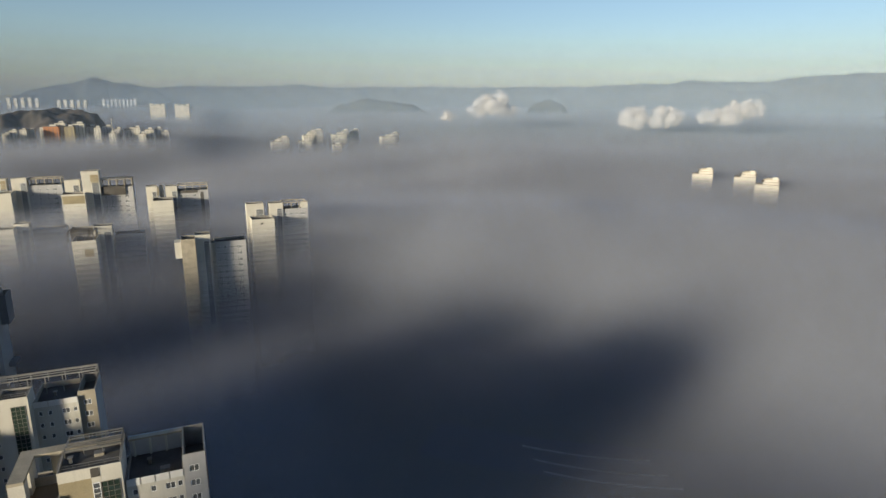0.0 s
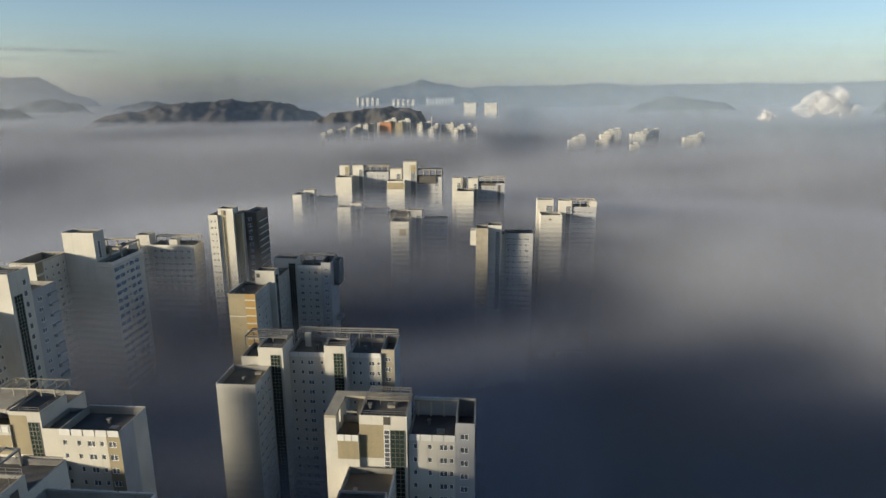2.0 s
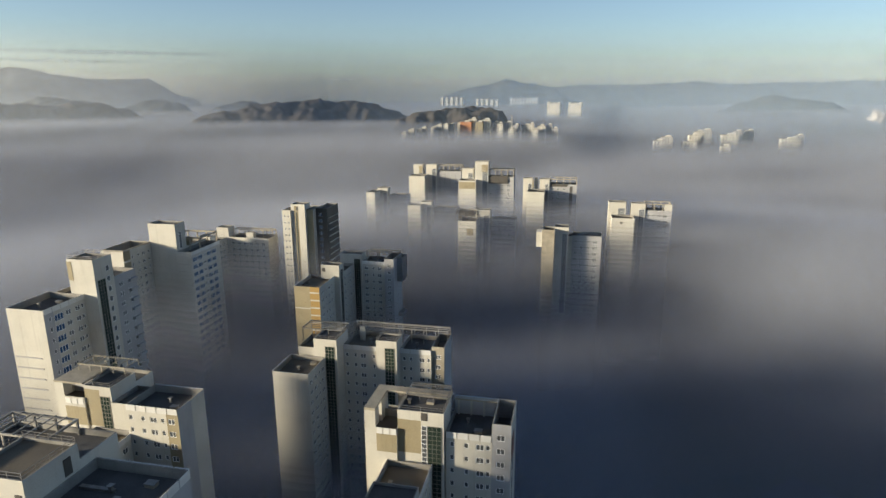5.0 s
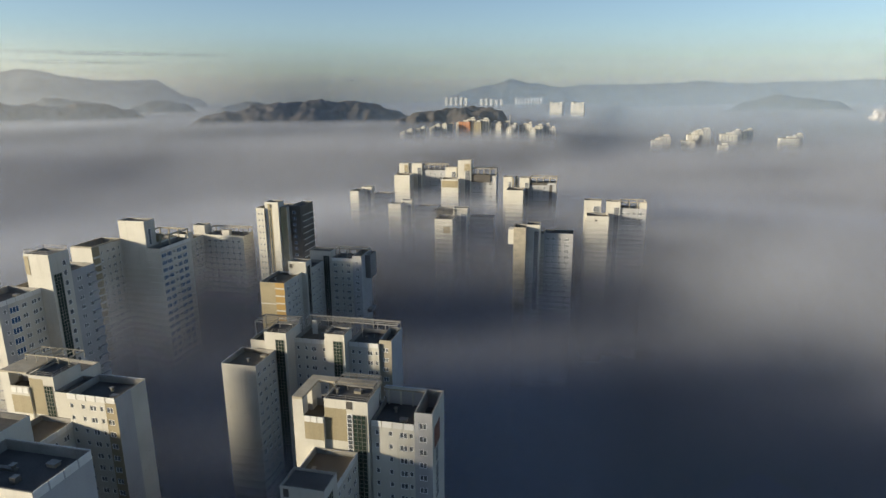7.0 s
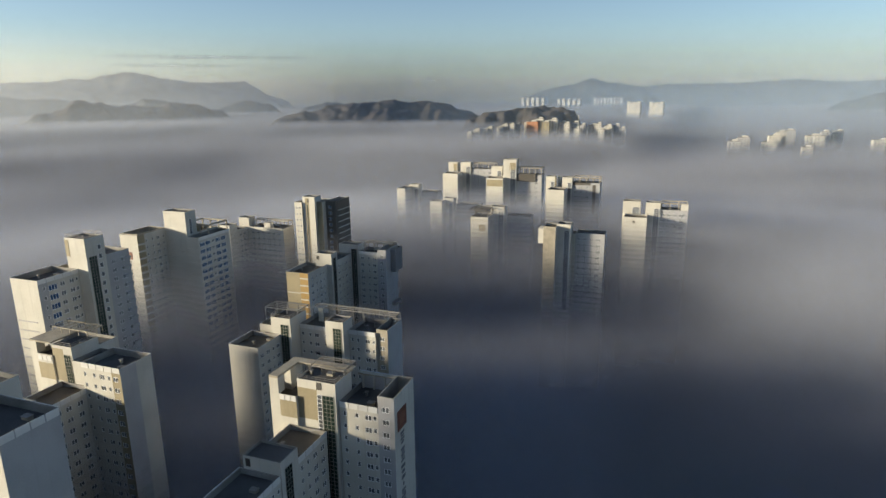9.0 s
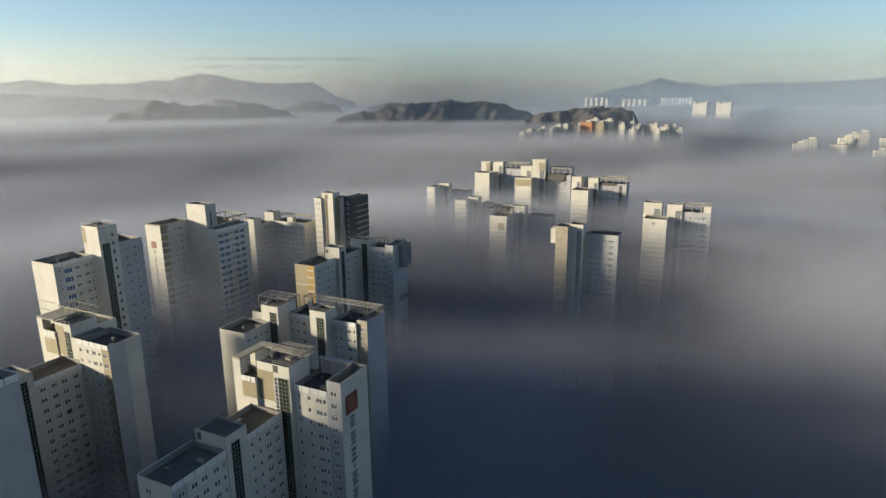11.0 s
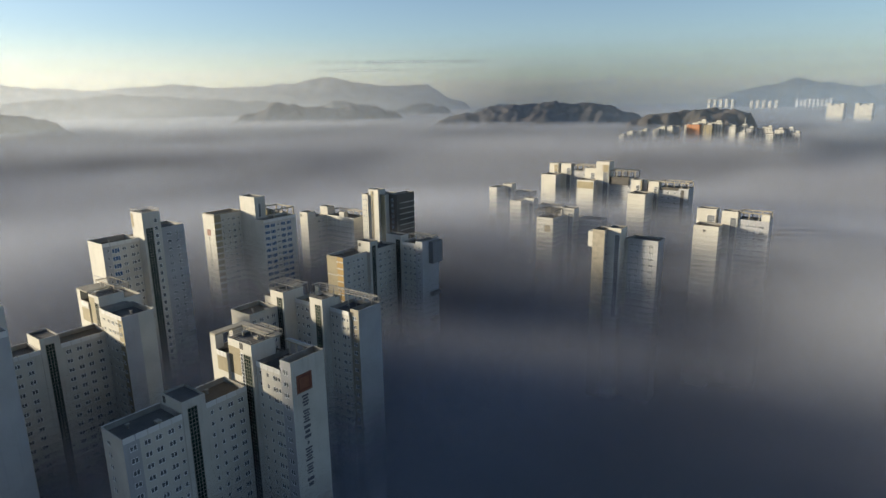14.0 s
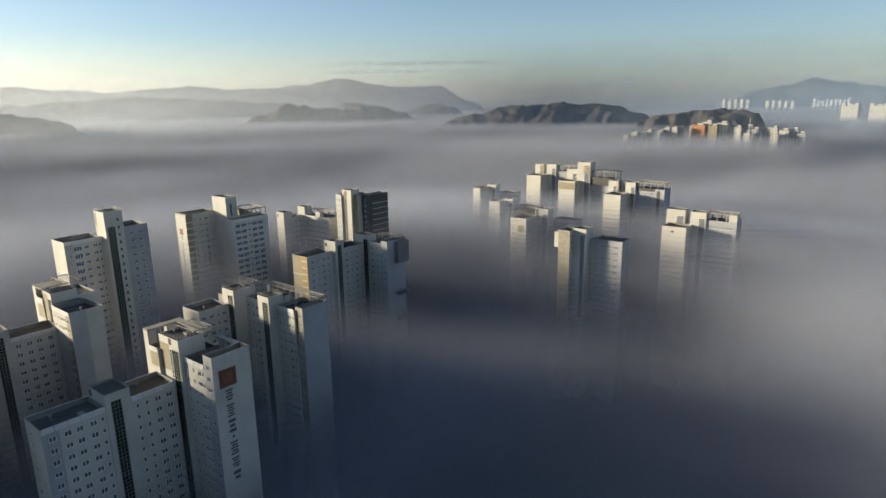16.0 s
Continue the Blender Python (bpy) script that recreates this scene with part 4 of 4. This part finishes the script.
def hills():
    ridge("hill", "dark wooded hill rising from the mist", (-985, 1215), (-490, 1520), 190, [60, 90, 102, 112, 125, 123, 119, 112, 98, 60], 40, WOODS, 5, 5, 1, craggy=0.11)
    ridge("hill", "low dark wooded knoll behind the houses", (-500, 1302), (-222, 1392), 100, [50, 88, 97, 103, 108, 111, 110, 103, 50], 40, WOODS, 4, 4, 2, craggy=0.09)
    ridge("hill", "wooded foothills in thin haze", (-1640, 1030), (-1285, 1485), 120, [70, 100, 128, 120, 111, 121, 106, 70], 40, WOODS, 7, 5, 3, craggy=0.15)
    ridge("hill", "low wooded foothill in haze", (-1940, 1450), (-1640, 1770), 130, [80, 112, 133, 118, 80], 40, FAR_WOODS, 12, 6, 4, craggy=0.09)
    ridge("hill", "small wooded hill between mist banks", (-1700, 1765), (-1480, 1972), 90, [70, 105, 128, 112, 70], 40, FAR_WOODS, 10, 6, 13, craggy=0.08)
    ridge("hill", "small faint wooded hill between mist banks", (-1660, 2205), (-1370, 2412), 90, [60, 98, 116, 98, 60], 40, FAR_WOODS, 12, 5, 14, craggy=0.08)
    ridge("hill", "dim wooded spur dropping into the mist", (-1570, 250), (-1512, 580), 110, [110, 124, 126, 118, 104, 70], 40, FAR_WOODS, 12, 6, 15, craggy=0.08)
    ridge("hill", "broad forest ridge in haze", (-3040, 300), (-2230, 1925), 300, [125, 130, 135, 140, 150, 163, 169, 158, 146, 136, 120, 80], 40, FAR_WOODS, 26, 10, 5, craggy=0.08)
    ridge("mountain", "blue mountain range on the skyline", (-4430, 385), (-2580, 3285), 480, [215, 222, 230, 232, 234, 216, 208, 226, 236, 218, 220, 243, 277, 240, 226, 226, 130], 40, FAR_WOODS, 26, 14, 6, craggy=0.05)
    ridge("mountain", "lone blue peak on the skyline", (-1190, 4240), (-350, 4395), 330, [130, 172, 196, 234, 208, 184, 130], 40, FAR_WOODS, 26, 7, 7, craggy=0.05)
    ridge("mountain", "long low blue skyline ridge", (-560, 4472), (1130, 4360), 330, [165, 190, 194, 196, 210, 194, 198, 200], 40, FAR_WOODS, 36, 6, 8, craggy=0.03)
    ridge("mountain", "long low blue skyline ridge", (1000, 4395), (2260, 3880), 330, [196, 202, 201, 206, 212], 40, FAR_WOODS, 36, 6, 17, craggy=0.03)
    ridge("mountain", "blue mountain range rising on the skyline", (2150, 3840), (4000, 1990), 420, [200, 211, 217, 226, 240, 233, 235, 260, 272, 279, 287, 292, 295, 290], 40, FAR_WOODS, 30, 9, 9, craggy=0.04)
    ridge("hill", "faint wooded islet in the mist", (400, 2975), (900, 2862), 120, [60, 100, 126, 114, 104, 60], 30, FAR_WOODS, 20, 4, 10, craggy=0.06)
    ridge("hill", "faint wooded islet in the mist", (1310, 2700), (1510, 2592), 90, [60, 112, 130, 114, 60], 30, FAR_WOODS, 18, 4, 11, craggy=0.06)
    ridge("hill", "low dark shore in the mist", (2350, 1850), (2700, 1250), 160, [60, 84, 92, 90, 60], 30, FAR_WOODS, 22, 4, 12)


hills()

# ---- mist and haze ----


def swell(x, y):
    far = min(1.0, max(0.0, (math.hypot(x + 60, y - 150) - 300) / 500))
    near = 2.5 * noise.fractal(Vector((x / 150, y / 150, 3.1)), 1.0, 2.0, 2) * (1 - far)
    return near + 7.0 * noise.fractal(Vector((x / 1100, y / 1100, 7.7)), 1.0, 2.0, 3) * far


def mist_sheet(z):
    """One level of the mist: a broad sheet, gently uneven, finer near the towers."""
    n = 120
    radii = [0, 12, 26, 42, 60, 80, 102, 126, 152, 180, 210, 245, 285, 330, 380, 440, 510, 590, 680, 790, 920, 1080, 1260, 1480, 1740, 2040, 2400, 2850, 3400, 4050, 4700]
    v, f = [(-60, 150, z + swell(-60, 150))], []
    for r in radii[1:]:
        for i in range(n):
            x, y = -60 + r * math.cos(2 * math.pi * i / n), 150 + r * math.sin(2 * math.pi * i / n)
            v.append((x, y, z + swell(x, y)))
    f += [(0, 1 + i, 1 + (i + 1) % n) for i in range(n)]
    for k in range(len(radii) - 2):
        a, b = 1 + k * n, 1 + (k + 1) * n
        f += [(a + i, b + i, b + (i + 1) % n, a + (i + 1) % n) for i in range(n)]
    return mesh_of("mist", v, f, [FOG], smooth=True)


mist = tagged(new("mist_bank"), "thick morning mist lying in the valley", "mist", kind="stuff")
for z in [22 + i * 2.4 for i in range(27)]:
    under(new("mist_layer", mist_sheet(z)), mist)


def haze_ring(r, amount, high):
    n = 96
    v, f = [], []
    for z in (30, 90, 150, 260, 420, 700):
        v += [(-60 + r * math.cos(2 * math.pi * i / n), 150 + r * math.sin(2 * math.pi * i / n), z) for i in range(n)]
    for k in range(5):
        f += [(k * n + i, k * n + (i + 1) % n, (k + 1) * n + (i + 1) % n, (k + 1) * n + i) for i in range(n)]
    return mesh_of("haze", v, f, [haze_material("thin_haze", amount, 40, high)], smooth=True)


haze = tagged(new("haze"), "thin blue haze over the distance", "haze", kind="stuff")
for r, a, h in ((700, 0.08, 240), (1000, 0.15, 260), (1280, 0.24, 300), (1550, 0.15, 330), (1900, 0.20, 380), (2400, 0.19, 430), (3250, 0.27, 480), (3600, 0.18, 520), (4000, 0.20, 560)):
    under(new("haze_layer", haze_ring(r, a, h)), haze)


def steam(x, y, z, size, seed):
    """A small heaped cloud standing on the mist."""
    rnd = random.Random(seed)
    bm = bmesh.new()
    for i in range(34):
        k = i / 34
        r = size * rnd.uniform(0.20, 0.36) * (1.1 - 0.5 * k)
        p = Vector((rnd.gauss(0, 0.42) * size * (1 - 0.5 * k), rnd.gauss(0, 0.2) * size, size * 0.75 * k * rnd.uniform(0.6, 1.1)))
        bmesh.ops.create_icosphere(bm, subdivisions=3, radius=r, matrix=Matrix.Translation(p))
    for q in bm.verts:
        q.co += Vector((1, 1, 0.8)) * size * 0.07 * noise.fractal(q.co / (size * 0.30) + Vector((seed, 0, 0)), 1.0, 2.0, 4)
    me = bpy.data.meshes.new("cloud")
    bm.to_mesh(me)
    bm.free()
    me.materials.append(CLOUD)
    me.polygons.foreach_set("use_smooth", [True] * len(me.polygons))
    ob = tagged(new("cloud", me), "small bright heaped cloud on the mist", "cloud", "clouds on the mist", "stuff")
    ob.matrix_world = pose(x, y, z)


for x, y, z, size, seed in ((589, 1379, 104, 62, 1), (457, 1323, 92, 20, 6), (845, 1178, 86, 46, 2), (897, 1140, 88, 46, 3), (974, 1074, 94, 38, 4), (996, 1054, 98, 42, 5), (1019, 1032, 108, 38, 7)):
    steam(x, y, z, size, seed)


def streak(x, y, z, long, high, seed):
    """A thin, far streak of cloud: a flat lens with frayed ends."""
    k = Nodes("streak_cloud")
    where = k.add("ShaderNodeTexCoord").outputs["Generated"]
    s = k.add("ShaderNodeSeparateXYZ")
    k.link(where, s.inputs[0])
    ends = k.math("MULTIPLY", k.span(s.outputs[0], 0.0, 0.35), k.span(s.outputs[0], 1.0, 0.6))
    rims = k.math("MULTIPLY", k.span(s.outputs[2], 0.0, 0.5), k.span(s.outputs[2], 1.0, 0.5))
    fray = k.span(k.noise(4.0, where, 5.0, (1.0, 1.0, 0.6)), 0.3, 0.65)
    k.link(k.math("MULTIPLY", k.math("MULTIPLY", ends, rims), k.math("MULTIPLY", fray, 0.55)), k.bsdf.inputs["Alpha"])
    k.bsdf.inputs["Base Color"].default_value, k.bsdf.inputs["Roughness"].default_value = (0.5, 0.52, 0.55, 1), 1.0
    n = 24
    v = [(long * (i / n - 0.5), 30 * math.sin(i * 0.7 + seed), high * (q - 0.5)) for q in (0, 0.5, 1) for i in range(n + 1)]
    f = [(r * (n + 1) + i, r * (n + 1) + i + 1, (r + 1) * (n + 1) + i + 1, (r + 1) * (n + 1) + i) for r in range(2) for i in range(n)]
    ob = tagged(new("cloud", mesh_of("cloud", v, f, [k.m], smooth=True)), "thin grey streak of cloud above the mountains", "cloud", "cloud streaks", "stuff")
    ob.matrix_world = pose(x, y, z, 0, 0, math.degrees(math.atan2(-(x - 60), y - 20)))


for x, y, z, long, high, seed in ((-2994, 3203, 392, 1500, 34, 1), (-3150, 3000, 336, 900, 26, 2), (-1850, 3950, 236, 420, 30, 3)):
    streak(x, y, z, long, high, seed)


# ---- small roof fittings ----


def roof_vent(x, y, z, kind):
    """A ventilation stub or hatch standing on a flat roof."""
    root = tagged(new("roof_vent"), "small grey steel ventilation stub on a flat roof" if kind else "low concrete roof hatch with a steel lid", "roof vent", "roof fittings")
    root.matrix_world = pose(x, y, z, 0, 0, 4)
    s = Solid()
    if kind:
        s.box(-0.22, 0.22, -0.22, 0.22, 0, 1.0)
        s.done("shaft", STEEL, root)
        c = Solid()
        c.box(-0.4, 0.4, -0.4, 0.4, 1.004, 1.12)
        c.done("cap", STEEL, root)
    else:
        s.box(-0.7, 0.7, -0.5, 0.5, 0, 0.5)
        s.done("kerb", CONCRETE, root)
        c = Solid()
        c.box(-0.78, 0.78, -0.58, 0.58, 0.504, 0.6)
        c.done("lid", STEEL, root)


for u, v, z, kind in ((-17, -27, 70.8, 1), (-14, -22, 70.8, 0), (-17.5, -8, 70.8, 1), (-5.5, 6, 77.1, 1), (-3, 3, 77.1, 0), (-16.5, 2.5, 82.0, 1), (-12.5, 3.5, 82.0, 0)):
    c, d = math.cos(radians(4)), math.sin(radians(4))
    roof_vent(-12 + c * u - d * v, 101 + d * u + c * v, z, kind)
for x, y, z, kind in ((-80, 97, 77.7, 1), (-77.5, 95, 77.7, 0), (-52, 54, 91.3, 1), (-48, 56.5, 91.3, 0), (-68, 129, 72.0, 1), (-66, 133, 72.0, 0), (-55, 146, 74.0, 1), (-42, 147, 74.0, 1), (-99, 193, 72.8, 1), (-130, 112, 89.0, 1), (-128, 116, 89.0, 0)):
    roof_vent(x, y, z, kind)
